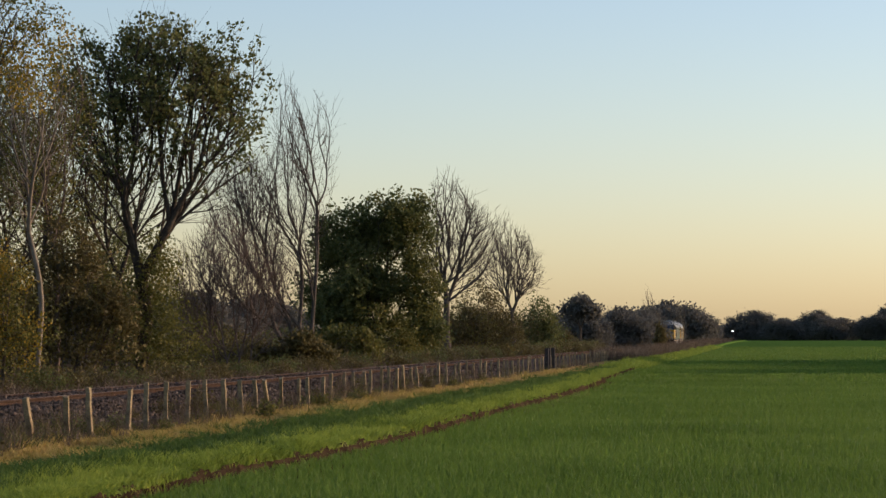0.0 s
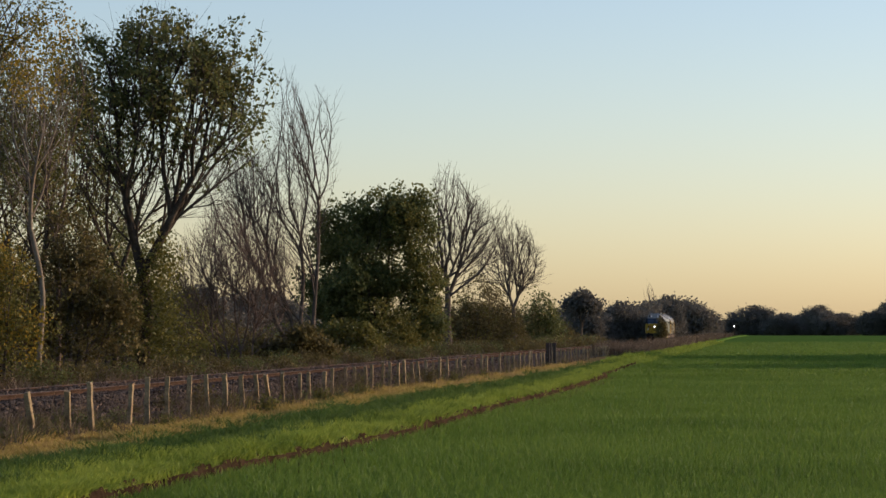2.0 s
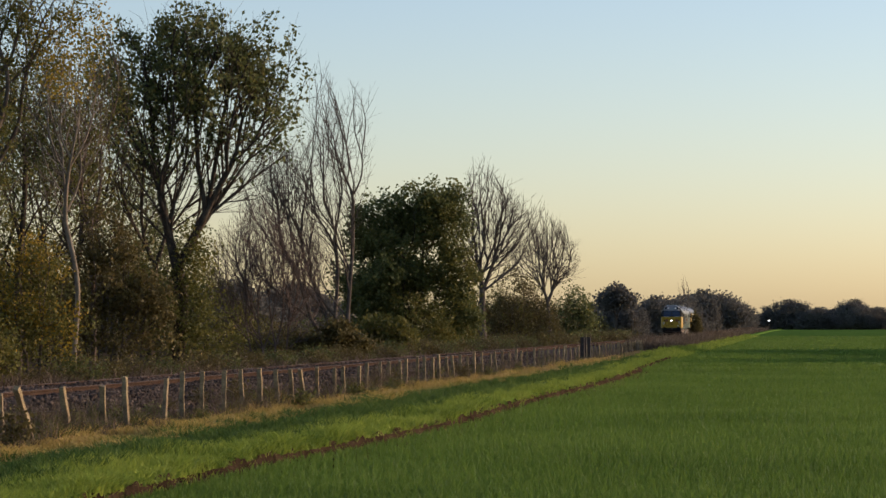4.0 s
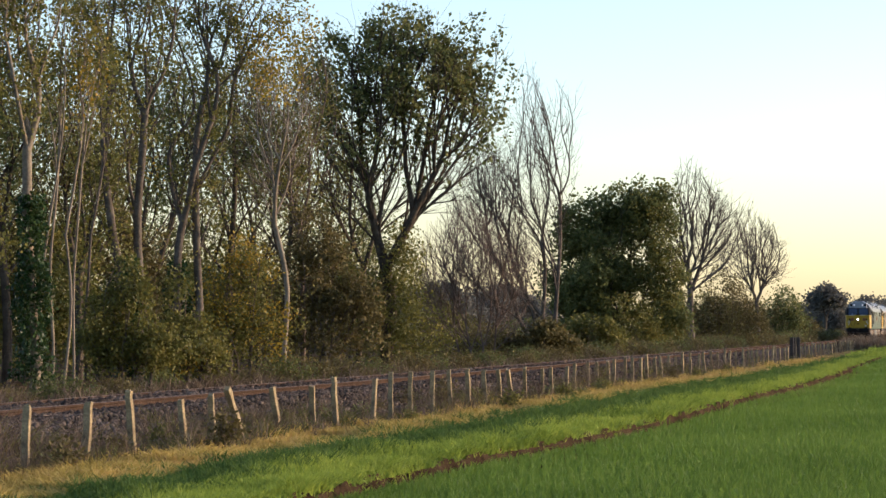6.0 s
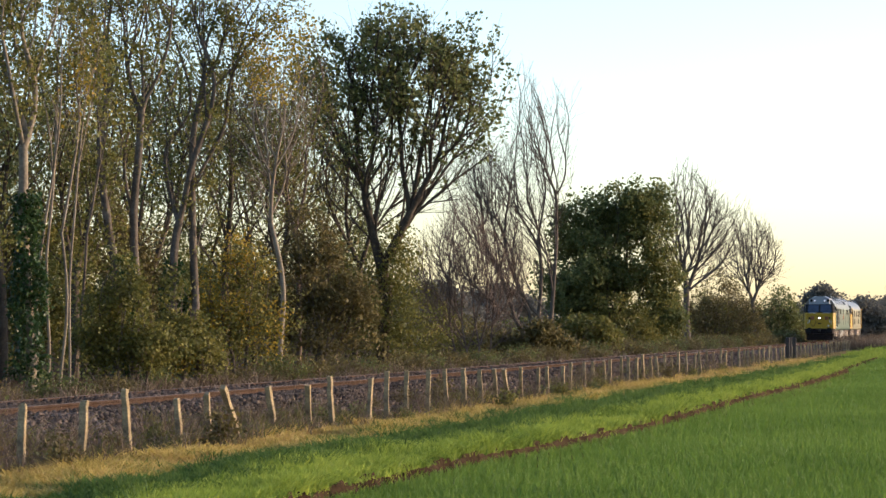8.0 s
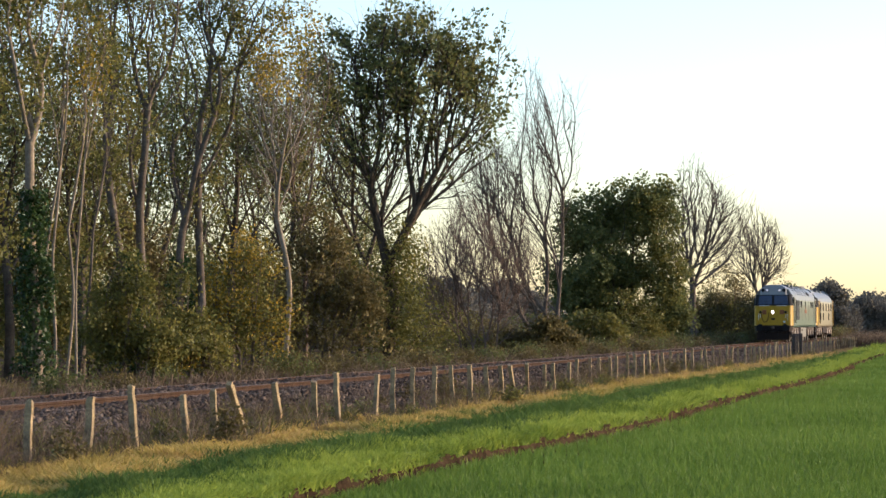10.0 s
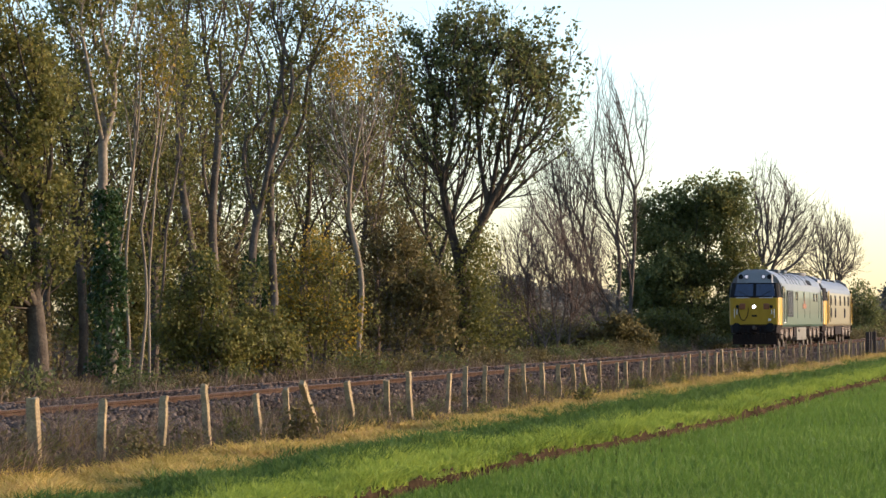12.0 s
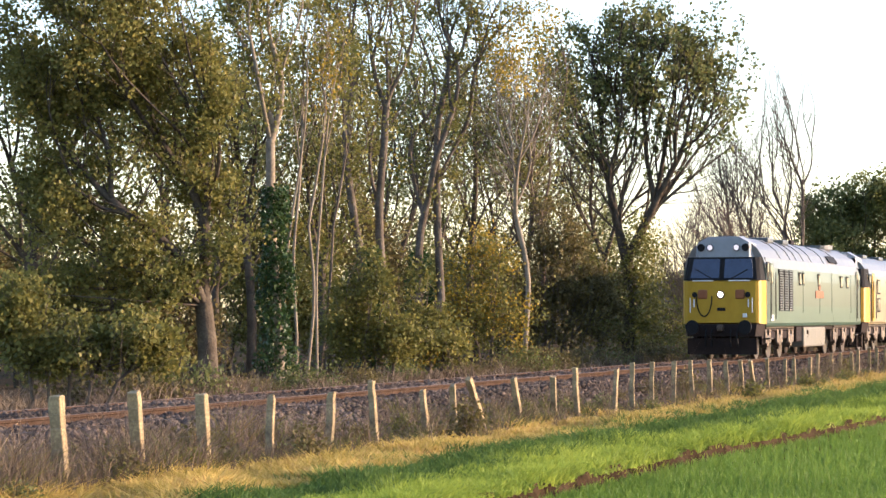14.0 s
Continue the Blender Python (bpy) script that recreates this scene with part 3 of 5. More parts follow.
plant('sapling', -22.2, 60.7, 20.1, [(0.46, 0, 7.67, 0.38, 0.6, 1.61)], 100, 0.032, (0.09, 0, 3.91), M_BARKPALE, z=0.25, label='slender pale sapling with golden leaves', leaf=M_LEAF_GOLD, leaf_n=4, leaf_size=0.1, seed=5)
plant('sapling', -23.0, 63.8, 19.8, [(0.71, 0, 7.54, 0.42, 0.6, 2.12)], 120, 0.032, (0.39, 0, 4.01), M_BARK, z=0.25, label='slender grey sapling with few leaves', leaf=M_LEAF_OLIVE, leaf_n=8, leaf_size=0.1, seed=6)
plant('sapling', -22.6, 60.4, 20.5, [(0.35, 0, 7.9, 0.4, 0.6, 1.9)], 100, 0.03, (0.15, 0, 4.2), M_BARKPALE, z=0.25, label='slender pale sapling with few leaves', leaf=M_LEAF_OLIVE, leaf_n=8, leaf_size=0.1, seed=25)
plant('sapling', -22.1, 61.2, 19.9, [(0.5, 0, 8.1, 0.4, 0.6, 1.8)], 100, 0.028, (0.1, 0, 4.5), M_BARKPALE, z=0.25, label='slender pale sapling with few leaves', leaf=M_LEAF_OLIVE, leaf_n=8, leaf_size=0.1, seed=26)
plant('ash_tree', -23.0, 68.2, 18.6, [(-0.33, 0, 8.2, 1.05, 0.89, 2.55), (-0.93, 0, 10.15, 1.5, 1.27, 1.2), (0.72, 0, 9.25, 1.05, 0.89, 2.1), (-0.03, 0, 11.05, 1.8, 1.53, 1.2), (-0.63, 0, 5.66, 0.9, 0.76, 1.5)], 1000, 0.13, (-0.15, 0, 3.11), M_BARK, z=0.25, label='tall slender ash with sparse yellow-green leaves and ivy', leaf=M_LEAF_OLIVE, leaf_n=18, leaf_size=0.095, leaf_spread=0.13, leaf_share=0.5, seed=7, stems=2, sleeve=(-0.15, 0.41, 3.56, 0.51), second=(M_LEAF_OLIVE, [(-0.93, 0, 5.21, 0.9, 0.76, 1.8), (-1.53, 0, 2.96, 0.9, 0.76, 1.5)], 120, 18, 0.1))
plant('ash_tree', -23.5, 73.8, 17.7, [(0.89, 0, 10.0, 1.29, 1.1, 1.78), (1.13, 0, 7.58, 0.97, 0.82, 1.94), (0.0, 0, 6.93, 0.73, 0.62, 2.1), (2.18, 0, 10.8, 1.29, 1.1, 1.13), (0.24, 0, 11.77, 1.94, 1.65, 1.13), (0.56, 0, 5.15, 0.97, 0.82, 1.29)], 1000, 0.13, (0.05, 0, 3.22), M_BARK, z=0.25, label='leaning twin-stemmed ash with sparse golden leaves', leaf=M_LEAF_OLIVE, leaf_n=18, leaf_size=0.095, leaf_spread=0.13, leaf_share=0.5, seed=8, stems=2, sleeve=(-0.05, 0.31, 3.54, 0.42), second=(M_LEAF_GOLD, [(3.31, 0, 10.32, 0.81, 0.69, 0.73), (2.82, 0, 9.19, 0.97, 0.82, 1.29), (2.02, 0, 9.84, 0.65, 0.6, 0.97), (-0.73, 0, 6.45, 0.48, 0.6, 0.65), (1.21, 0, 8.71, 0.48, 0.6, 0.65)], 110, 15, 0.1))
plant('birch_tree', -22.0, 79.5, 15.5, [(-0.48, 0, 8.47, 0.94, 0.8, 2.06), (0.38, 0, 7.95, 0.86, 0.73, 2.23), (-0.65, 0, 6.23, 0.69, 0.6, 1.37)], 700, 0.07, (-0.22, 0, 4.86), M_BARKPALE, z=0.25, label='thin pale-barked tree with bare reddish twigs', twig=0.006, seed=9, spray=1, rise=1.6)
plant('birch_tree', -25.0, 92.7, 15.1, [(0.4, 0, 9.58, 1.2, 1.02, 2.8), (-0.6, 0, 7.78, 1.4, 1.19, 2.4), (-2.0, 0, 8.98, 1.0, 0.85, 2.4)], 700, 0.08, (0.0, 0, 4.38), M_TWIG, z=0.25, label='bare reddish-twigged tree in the wood', twig=0.007, seed=10, leaf=M_LEAF_OLIVE, leaf_n=9, leaf_size=0.1, spray=1, rise=1.6)
plant('elder_bush', -22.5, 76.4, 16.4, [(0.17, 0, 3.59, 1.0, 0.85, 0.83), (-0.33, 0, 2.76, 1.16, 0.99, 1.0), (-0.83, 0, 1.77, 1.0, 0.85, 1.16), (0.83, 0, 1.77, 0.83, 0.71, 1.0)], 420, 0.07, (0.0, 0, 1.1), M_BARK, z=0.25, label='golden-leaved autumn bush under the trees', leaf=M_LEAF_GOLD, leaf_n=16, leaf_size=0.1, leaf_spread=0.18, leaf_share=0.6, seed=11, category='bush', stems=3, second=(M_LEAF_OLIVE, [(0.17, 0, 3.26, 1.0, 0.85, 1.0), (-0.5, 0, 1.77, 1.33, 1.13, 1.16), (0.83, 0, 1.77, 1.0, 0.85, 1.33)], 260, 16, 0.1))
plant('hazel_bush', -21.5, 63.6, 18.7, [(-0.14, 0, 2.32, 0.77, 0.65, 1.4), (-0.7, 0, 1.2, 0.84, 0.71, 0.84), (0.7, 0, 1.2, 0.84, 0.71, 0.7)], 420, 0.06, (0.0, 0, 0.78), M_BARK, z=0.25, label='green hazel bush at the foot of the ash trees', leaf=M_LEAF_OLIVE, leaf_n=22, leaf_size=0.1, leaf_spread=0.14, seed=12, category='bush', stems=4)
plant('hazel_bush', -21.5, 67.6, 17.7, [(0.0, 0, 1.91, 0.74, 0.63, 1.18), (0.52, 0, 1.02, 0.89, 0.75, 0.74)], 360, 0.06, (0.0, 0, 0.73), M_BARK, z=0.25, label='olive hazel bush with golden patches beside the track', leaf=M_LEAF_OLIVE, leaf_n=22, leaf_size=0.1, leaf_spread=0.14, seed=13, category='bush', stems=4, second=(M_LEAF_GOLD, [(-0.07, 0, 0.87, 0.66, 0.6, 0.41)], 40, 14, 0.1))
plant('hawthorn_bush', -24.0, 91.3, 14.7, [(-0.1, 0, 3.74, 1.47, 1.25, 2.36), (1.18, 0, 2.17, 1.38, 1.17, 1.77), (-1.18, 0, 1.78, 1.18, 1.0, 1.57)], 800, 0.07, (0.0, 0, 0.99), M_BARK, z=0.25, label='tall browning hawthorn bush', leaf=M_LEAF_BROWN, leaf_n=13, leaf_size=0.14, leaf_spread=0.15, seed=14, category='bush', stems=5)
plant('hawthorn_bush', -20.0, 42.8, 25.1, [(-0.1, 0, 1.25, 1.07, 0.91, 0.54), (1.27, 0, 1.25, 0.88, 0.75, 0.49), (-0.88, 0, 1.74, 0.58, 0.6, 0.88)], 620, 0.06, (0.0, 0, 0.76), M_BARK, z=0.25, label='wide olive hawthorn bush by the ballast', leaf=M_LEAF_OLIVE, leaf_n=26, leaf_size=0.09, leaf_spread=0.13, seed=15, category='bush', stems=5)
plant('oak_tree', -24.0, 102.0, 13.2, [(0.8, 0, 10.5, 3.7, 3.0, 3.2), (-1.8, 0, 10.6, 1.9, 1.6, 2.8), (3.6, 0, 10.2, 1.5, 1.2, 1.9), (2.4, 0, 12.0, 2.0, 1.7, 1.9), (0.0, 0, 12.5, 2.2, 1.9, 1.6), (-0.9, 0, 7.6, 1.9, 1.6, 1.9), (1.9, 0, 7.9, 2.0, 1.6, 1.8)], 3400, 0.23, (-0.07, 0, 3.9), M_BARKDARK, z=0.25, label='spreading dark-leaved oak with bare inner limbs', leaf=M_LEAF_DARK, leaf_n=9, leaf_size=0.17, leaf_spread=0.15, gaps=-0.14, twig=0.008, seed=16, leaf_low=8.9, second=(M_LEAF_OLIVE, [(0.3, -0.5, 3.3, 1.0, 0.8, 1.5), (-0.5, -0.5, 1.8, 1.5, 1.1, 1.5), (0.7, -0.5, 4.5, 0.8, 0.7, 1.1), (-1.6, 0, 3.5, 1.1, 0.9, 1.7), (1.0, -0.6, 1.5, 1.1, 0.9, 1.3)], 420, 20, 0.12), lumps=0, leaf_share=0.9, spray=1)
plant('alder_tree', -26.0, 105.1, 13.9, [(0.23, 0, 8.54, 2.03, 1.72, 2.7), (-0.9, 0, 9.22, 1.13, 0.96, 2.7), (2.93, 0, 7.87, 1.58, 1.34, 1.8)], 900, 0.1, (0.23, 0, 4.04), M_BARKDARK, z=0.25, label='bare dark-limbed alder beside the oak', twig=0.008, seed=17, spray=1, rise=1.2)
plant('poplar_tree', -24.0, 138.7, 9.8, [(-0.87, 0, 11.56, 1.45, 1.24, 3.05), (0.79, 0, 12.14, 0.76, 0.64, 2.09), (-2.47, 0, 8.51, 2.04, 1.73, 2.91), (-0.15, 0, 8.51, 1.31, 1.11, 3.49), (-1.74, 0, 5.6, 1.74, 1.48, 2.04), (-3.78, 0, 8.8, 1.6, 1.36, 2.62), (-4.65, 0, 5.89, 1.31, 1.11, 2.04)], 4400, 0.17, (-0.6, 0, 2.4), M_BARK, z=0.25, label='bare fan-shaped tree with upright grey branches', twig=0.008, seed=18, stems=4, spray=2, rise=1.3)
plant('blackthorn_bush', -25.0, 124.6, 11.3, [(-0.53, 0, 4.97, 2.11, 1.79, 2.63), (-1.84, 0, 3.39, 1.58, 1.34, 2.37), (1.18, 0, 3.91, 1.58, 1.34, 2.9)], 3000, 0.08, (0.0, 0, 0.75), M_TWIG, z=0.25, label='large bare thicket of reddish-grey twigs', twig=0.0085, seed=19, category='bush', stems=4, spray=2, rise=1.0)
# olive leaves to the right and low down paint this oak's sunlit side
plant('oak_tree', -24.0, 162.3, 8.4, [(-0.51, 0, 7.58, 2.87, 2.44, 2.36), (-2.87, 0, 7.24, 1.28, 1.09, 2.03), (1.35, 0, 9.27, 2.03, 1.72, 1.52), (2.2, 0, 7.24, 1.35, 1.15, 2.7), (-0.84, 0, 3.86, 3.55, 3.01, 2.7), (2.87, 0, 3.19, 1.69, 1.44, 2.36), (-2.53, 0, 3.19, 2.03, 1.72, 2.7)], 1700, 0.2, (0.0, 0, 1.5), M_BARKDARK, z=0.25, label='dense dark green rounded oak beside the track', lumps=16, gaps=-0.32, leaf=M_LEAF_DARK, leaf_n=30, leaf_size=0.2, leaf_spread=0.24, seed=20, second=(M_LEAF_OLIVE, [(2.6, -0.6, 5.2, 1.6, 1.4, 3.4), (0.5, -1.6, 1.9, 2.8, 1.8, 1.8), (1.6, -0.8, 8.4, 1.5, 1.3, 1.4)], 520, 18, 0.16))
plant('ash_tree', -24.0, 199.2, 6.9, [(0.3, 0, 9.9, 3.1, 2.7, 3.5), (2.5, 0, 9.0, 2.1, 1.8, 2.6), (-1.1, 0, 7.4, 2.1, 1.8, 2.6), (1.6, 0, 6.9, 2.2, 1.8, 1.6)], 3000, 0.22, (-0.12, 0, 3.51), M_BARK, z=0.25, label='bare round-headed ash with an arching limb', twig=0.0105, seed=21, spray=2, rise=0.35)
plant('ash_tree', -23.0, 241.9, 5.4, [(-0.4, 0, 8.5, 3.1, 2.7, 3.1), (-0.2, 0, 6.6, 2.5, 2.0, 1.2)], 1900, 0.16, (-0.35, 0, 3.88), M_BARK, z=0.25, label='small bare round-headed ash beyond the others', twig=0.012, seed=22, spray=2, rise=0.3)
plant('hawthorn_bush', -23.0, 205.5, 6.4, [(0.42, 0, 3.14, 2.96, 2.52, 2.96), (-2.12, 0, 1.45, 2.54, 2.16, 2.12), (2.96, 0, 1.87, 2.12, 1.8, 2.33)], 800, 0.08, (0.0, 0, 0.6), M_BARK, z=0.25, label='browning hawthorn bush below the bare ash', leaf=M_LEAF_BROWN, leaf_n=14, leaf_size=0.17, leaf_spread=0.28, seed=23, category='bush', stems=5)
plant('hawthorn_bush', -23.0, 268.5, 4.9, [(-0.27, 0, 3.57, 2.08, 1.77, 2.08), (0.82, 0, 1.92, 1.87, 1.59, 1.87), (-1.65, 0, 1.37, 2.47, 2.1, 1.87)], 520, 0.08, (0.0, 0, 0.82), M_BARKDARK, z=0.25, label='dark leafy hawthorn bush at the end of the fence', leaf=M_LEAF_DARK, leaf_n=16, leaf_size=0.22, leaf_spread=0.35, seed=24, category='bush', stems=4)
plant('thicket_bush', -32.4, 63.1, 27.2, [(0.0, 0, 2.85, 1.38, 1.18, 2.11), (0.87, 0, 2.27, 1.17, 0.99, 1.63)], 420, 0.09, (0.0, 0, 1.47), M_BARKDARK, z=0.1, label='browning thicket bush deep in the wood', leaf=M_LEAF_BROWN, leaf_n=28, leaf_size=0.12, leaf_spread=0.2, seed=50, category='bush', stems=3, group='thicket bushes in the wood')
plant('thicket_bush', -31.5, 64.9, 25.9, [(0.0, 0, 2.88, 1.41, 1.2, 2.15), (0.89, 0, 2.28, 1.19, 1.01, 1.66)], 420, 0.09, (0.0, 0, 1.46), M_BARKDARK, z=0.1, label='dark green thicket bush deep in the wood', leaf=M_LEAF_DARK, leaf_n=28, leaf_size=0.12, leaf_spread=0.2, seed=51, category='bush', stems=3, group='thicket bushes in the wood')
plant('thicket_bush', -31.9, 69.7, 24.6, [(0.0, 0, 2.23, 1.5, 1.28, 1.58), (0.95, 0, 1.6, 1.27, 1.08, 1.22)], 420, 0.09, (0.0, 0, 1.44), M_BARKDARK, z=0.1, label='olive thicket bush deep in the wood', leaf=M_LEAF_OLIVE, leaf_n=28, leaf_size=0.12, leaf_spread=0.2, seed=52, category='bush', stems=3, group='thicket bushes in the wood')
plant('thicket_bush', -30.3, 70.4, 23.3, [(0.0, 0, 2.23, 1.51, 1.28, 1.59), (0.95, 0, 1.6, 1.27, 1.08, 1.22)], 420, 0.09, (0.0, 0, 1.44), M_BARKDARK, z=0.1, label='browning thicket bush deep in the wood', leaf=M_LEAF_BROWN, leaf_n=28, leaf_size=0.12, leaf_spread=0.2, seed=53, category='bush', stems=3, group='thicket bushes in the wood')
plant('thicket_bush', -33.6, 83.2, 22.0, [(0.0, 0, 3.97, 1.86, 1.58, 3.54), (1.12, 0, 3.13, 1.68, 1.42, 2.83)], 600, 0.09, (0.0, 0, 1.37), M_BARKDARK, z=0.1, label='dark green thicket bush deep in the wood', leaf=M_LEAF_DARK, leaf_n=28, leaf_size=0.12, leaf_spread=0.2, seed=54, category='bush', stems=3, group='thicket bushes in the wood')
plant('thicket_bush', -31.0, 82.1, 20.7, [(0.0, 0, 3.47, 1.82, 1.55, 3.01), (1.09, 0, 2.65, 1.64, 1.4, 2.41)], 600, 0.09, (0.0, 0, 1.38), M_BARKDARK, z=0.1, label='olive thicket bush deep in the wood', leaf=M_LEAF_OLIVE, leaf_n=28, leaf_size=0.12, leaf_spread=0.2, seed=55, category='bush', stems=3, group='thicket bushes in the wood')
plant('thicket_bush', -30.8, 87.5, 19.4, [(0.0, 0, 4.05, 1.93, 1.64, 3.67), (1.16, 0, 3.18, 1.74, 1.48, 2.94)], 600, 0.09, (0.0, 0, 1.35), M_BARKDARK, z=0.1, label='browning thicket bush deep in the wood', leaf=M_LEAF_BROWN, leaf_n=28, leaf_size=0.12, leaf_spread=0.2, seed=56, category='bush', stems=3, group='thicket bushes in the wood')
plant('thicket_bush', -31.9, 97.8, 18.1, [(0.0, 0, 3.33, 2.14, 1.82, 3.11), (1.29, 0, 2.36, 1.93, 1.64, 2.51)], 600, 0.09, (0.0, 0, 1.29), M_BARKDARK, z=0.1, label='dark green thicket bush deep in the wood', leaf=M_LEAF_DARK, leaf_n=28, leaf_size=0.12, leaf_spread=0.2, seed=57, category='bush', stems=3, group='thicket bushes in the wood')
plant('thicket_bush', -31.9, 105.9, 16.8, [(0.0, 0, 3.44, 2.3, 1.96, 3.34), (1.38, 0, 2.4, 2.07, 1.76, 2.7)], 600, 0.09, (0.0, 0, 1.25), M_BARKDARK, z=0.1, label='olive thicket bush deep in the wood', leaf=M_LEAF_OLIVE, leaf_n=28, leaf_size=0.12, leaf_spread=0.2, seed=58, category='bush', stems=3, group='thicket bushes in the wood')
plant('thicket_bush', -33.4, 120.9, 15.4, [(0.0, 0, 3.65, 2.61, 2.22, 3.79), (1.57, 0, 2.48, 2.35, 2.0, 3.06)], 600, 0.09, (0.0, 0, 1.17), M_BARKDARK, z=0.1, label='browning thicket bush deep in the wood', leaf=M_LEAF_BROWN, leaf_n=28, leaf_size=0.12, leaf_spread=0.2, seed=59, category='bush', stems=3, group='thicket bushes in the wood')
plant('thicket_bush', -32.5, 129.0, 14.1, [(0.0, 0, 5.01, 2.77, 2.35, 5.26), (1.66, 0, 3.76, 2.49, 2.12, 4.21)], 600, 0.09, (0.0, 0, 1.13), M_BARKDARK, z=0.1, label='dark green thicket bush deep in the wood', leaf=M_LEAF_DARK, leaf_n=28, leaf_size=0.12, leaf_spread=0.2, seed=60, category='bush', stems=3, group='thicket bushes in the wood')
plant('thicket_bush', -31.6, 138.8, 12.8, [(0.0, 0, 2.56, 2.81, 2.39, 2.96), (1.77, 0, 1.38, 2.37, 2.01, 2.28)], 420, 0.09, (0.0, 0, 1.08), M_BARKDARK, z=0.1, label='olive thicket bush deep in the wood', leaf=M_LEAF_OLIVE, leaf_n=28, leaf_size=0.12, leaf_spread=0.2, seed=61, category='bush', stems=3, group='thicket bushes in the wood')
plant('thicket_bush', -30.1, 147.6, 11.5, [(0.0, 0, 1.19, 2.97, 2.52, 1.25), (1.87, 0, 0.88, 2.5, 2.12, 1.0)], 260, 0.09, (0.0, 0, 1.04), M_BARKDARK, z=0.1, label='browning thicket bush deep in the wood', leaf=M_LEAF_BROWN, leaf_n=28, leaf_size=0.12, leaf_spread=0.2, seed=62, category='bush', stems=3, group='thicket bushes in the wood')
plant('thicket_bush', -33.1, 183.4, 10.2, [(0.0, 0, 1.04, 3.66, 3.11, 1.54), (2.31, 0, 0.66, 3.08, 2.62, 1.23)], 260, 0.09, (0.0, 0, 0.85), M_BARKDARK, z=0.1, label='dark green thicket bush deep in the wood', leaf=M_LEAF_DARK, leaf_n=28, leaf_size=0.12, leaf_spread=0.2, seed=63, category='bush', stems=3, group='thicket bushes in the wood')
plant('thicket_bush', -33.0, 209.8, 8.9, [(0.0, 0, 4.87, 4.16, 3.54, 6.35), (2.63, 0, 3.12, 3.5, 2.98, 4.9)], 420, 0.09, (0.0, 0, 0.71), M_BARKDARK, z=0.1, label='olive thicket bush deep in the wood', leaf=M_LEAF_OLIVE, leaf_n=28, leaf_size=0.12, leaf_spread=0.2, seed=64, category='bush', stems=3, group='thicket bushes in the wood')
plant('thicket_bush', -30.2, 224.6, 7.7, [(0.0, 0, 1.1, 4.42, 3.76, 2.79), (2.79, 0, -0.76, 3.73, 3.17, 2.14)], 420, 0.09, (0.0, 0, 0.64), M_BARKDARK, z=0.1, label='browning thicket bush deep in the wood', leaf=M_LEAF_BROWN, leaf_n=28, leaf_size=0.12, leaf_spread=0.2, seed=65, category='bush', stems=3, group='thicket bushes in the wood')
plant('alder_tree', -28.0, 71.9, 21.3, [(-0.5, 0, 8.48, 2.23, 1.84, 3.51), (0.65, 0, 7.52, 1.74, 1.42, 2.58)], 1000, 0.12, (0.0, 0, 3.20), M_BARKDARK, z=0.1, label='thin dark alder deeper in the wood', leaf=M_LEAF_DARK, leaf_n=38, leaf_size=0.12, leaf_spread=0.3, leaf_share=0.36, seed=80, gaps=0.1, group='alders in the wood')
plant('alder_tree', -29.0, 80.8, 19.7, [(-0.5, 0, 8.71, 2.5, 2.06, 3.9), (0.78, 0, 7.64, 1.94, 1.59, 2.89)], 1000, 0.12, (0.0, 0, 3.39), M_BARKDARK, z=0.1, label='thin dark alder deeper in the wood', leaf=M_LEAF_OLIVE, leaf_n=38, leaf_size=0.12, leaf_spread=0.3, leaf_share=0.36, seed=81, gaps=0.1, group='alders in the wood')
plant('alder_tree', -30.0, 91.3, 18.2, [(-0.5, 0, 9.94, 2.79, 2.29, 4.56), (0.94, 0, 8.74, 2.17, 1.78, 3.42)], 1000, 0.12, (0.0, 0, 3.62), M_BARKDARK, z=0.1, label='thin dark alder deeper in the wood', leaf=M_LEAF_DARK, leaf_n=38, leaf_size=0.12, leaf_spread=0.3, leaf_share=0.36, seed=82, gaps=0.1, group='alders in the wood')
plant('alder_tree', -28.0, 93.7, 16.6, [(-0.5, 0, 9.88, 2.84, 2.34, 4.46), (0.96, 0, 8.65, 2.22, 1.81, 3.29)], 1000, 0.12, (0.0, 0, 3.66), M_BARKDARK, z=0.1, label='thin dark alder deeper in the wood', leaf=M_LEAF_DARK, leaf_n=38, leaf_size=0.12, leaf_spread=0.3, leaf_share=0.36, seed=83, gaps=0.1, group='alders in the wood')
plant('alder_tree', -29.0, 105.0, 15.4, [(-0.5, 0, 10.56, 3.16, 2.59, 4.74), (1.14, 0, 9.2, 2.46, 2.03, 3.45)], 1000, 0.12, (0.0, 0, 3.91), M_BARKDARK, z=0.1, label='thin dark alder deeper in the wood', leaf=M_LEAF_OLIVE, leaf_n=38, leaf_size=0.12, leaf_spread=0.3, leaf_share=0.36, seed=84, gaps=0.1, group='alders in the wood')
plant('alder_tree', -30.0, 70.9, 22.9, [(-0.5, 0, 8.61, 2.23, 1.83, 3.94), (0.65, 0, 7.66, 1.74, 1.42, 3.03)], 1000, 0.12, (0.0, 0, 3.19), M_BARKDARK, z=0.1, label='thin dark alder deeper in the wood', leaf=M_LEAF_DARK, leaf_n=38, leaf_size=0.12, leaf_spread=0.3, leaf_share=0.36, seed=85, gaps=0.1, group='alders in the wood')
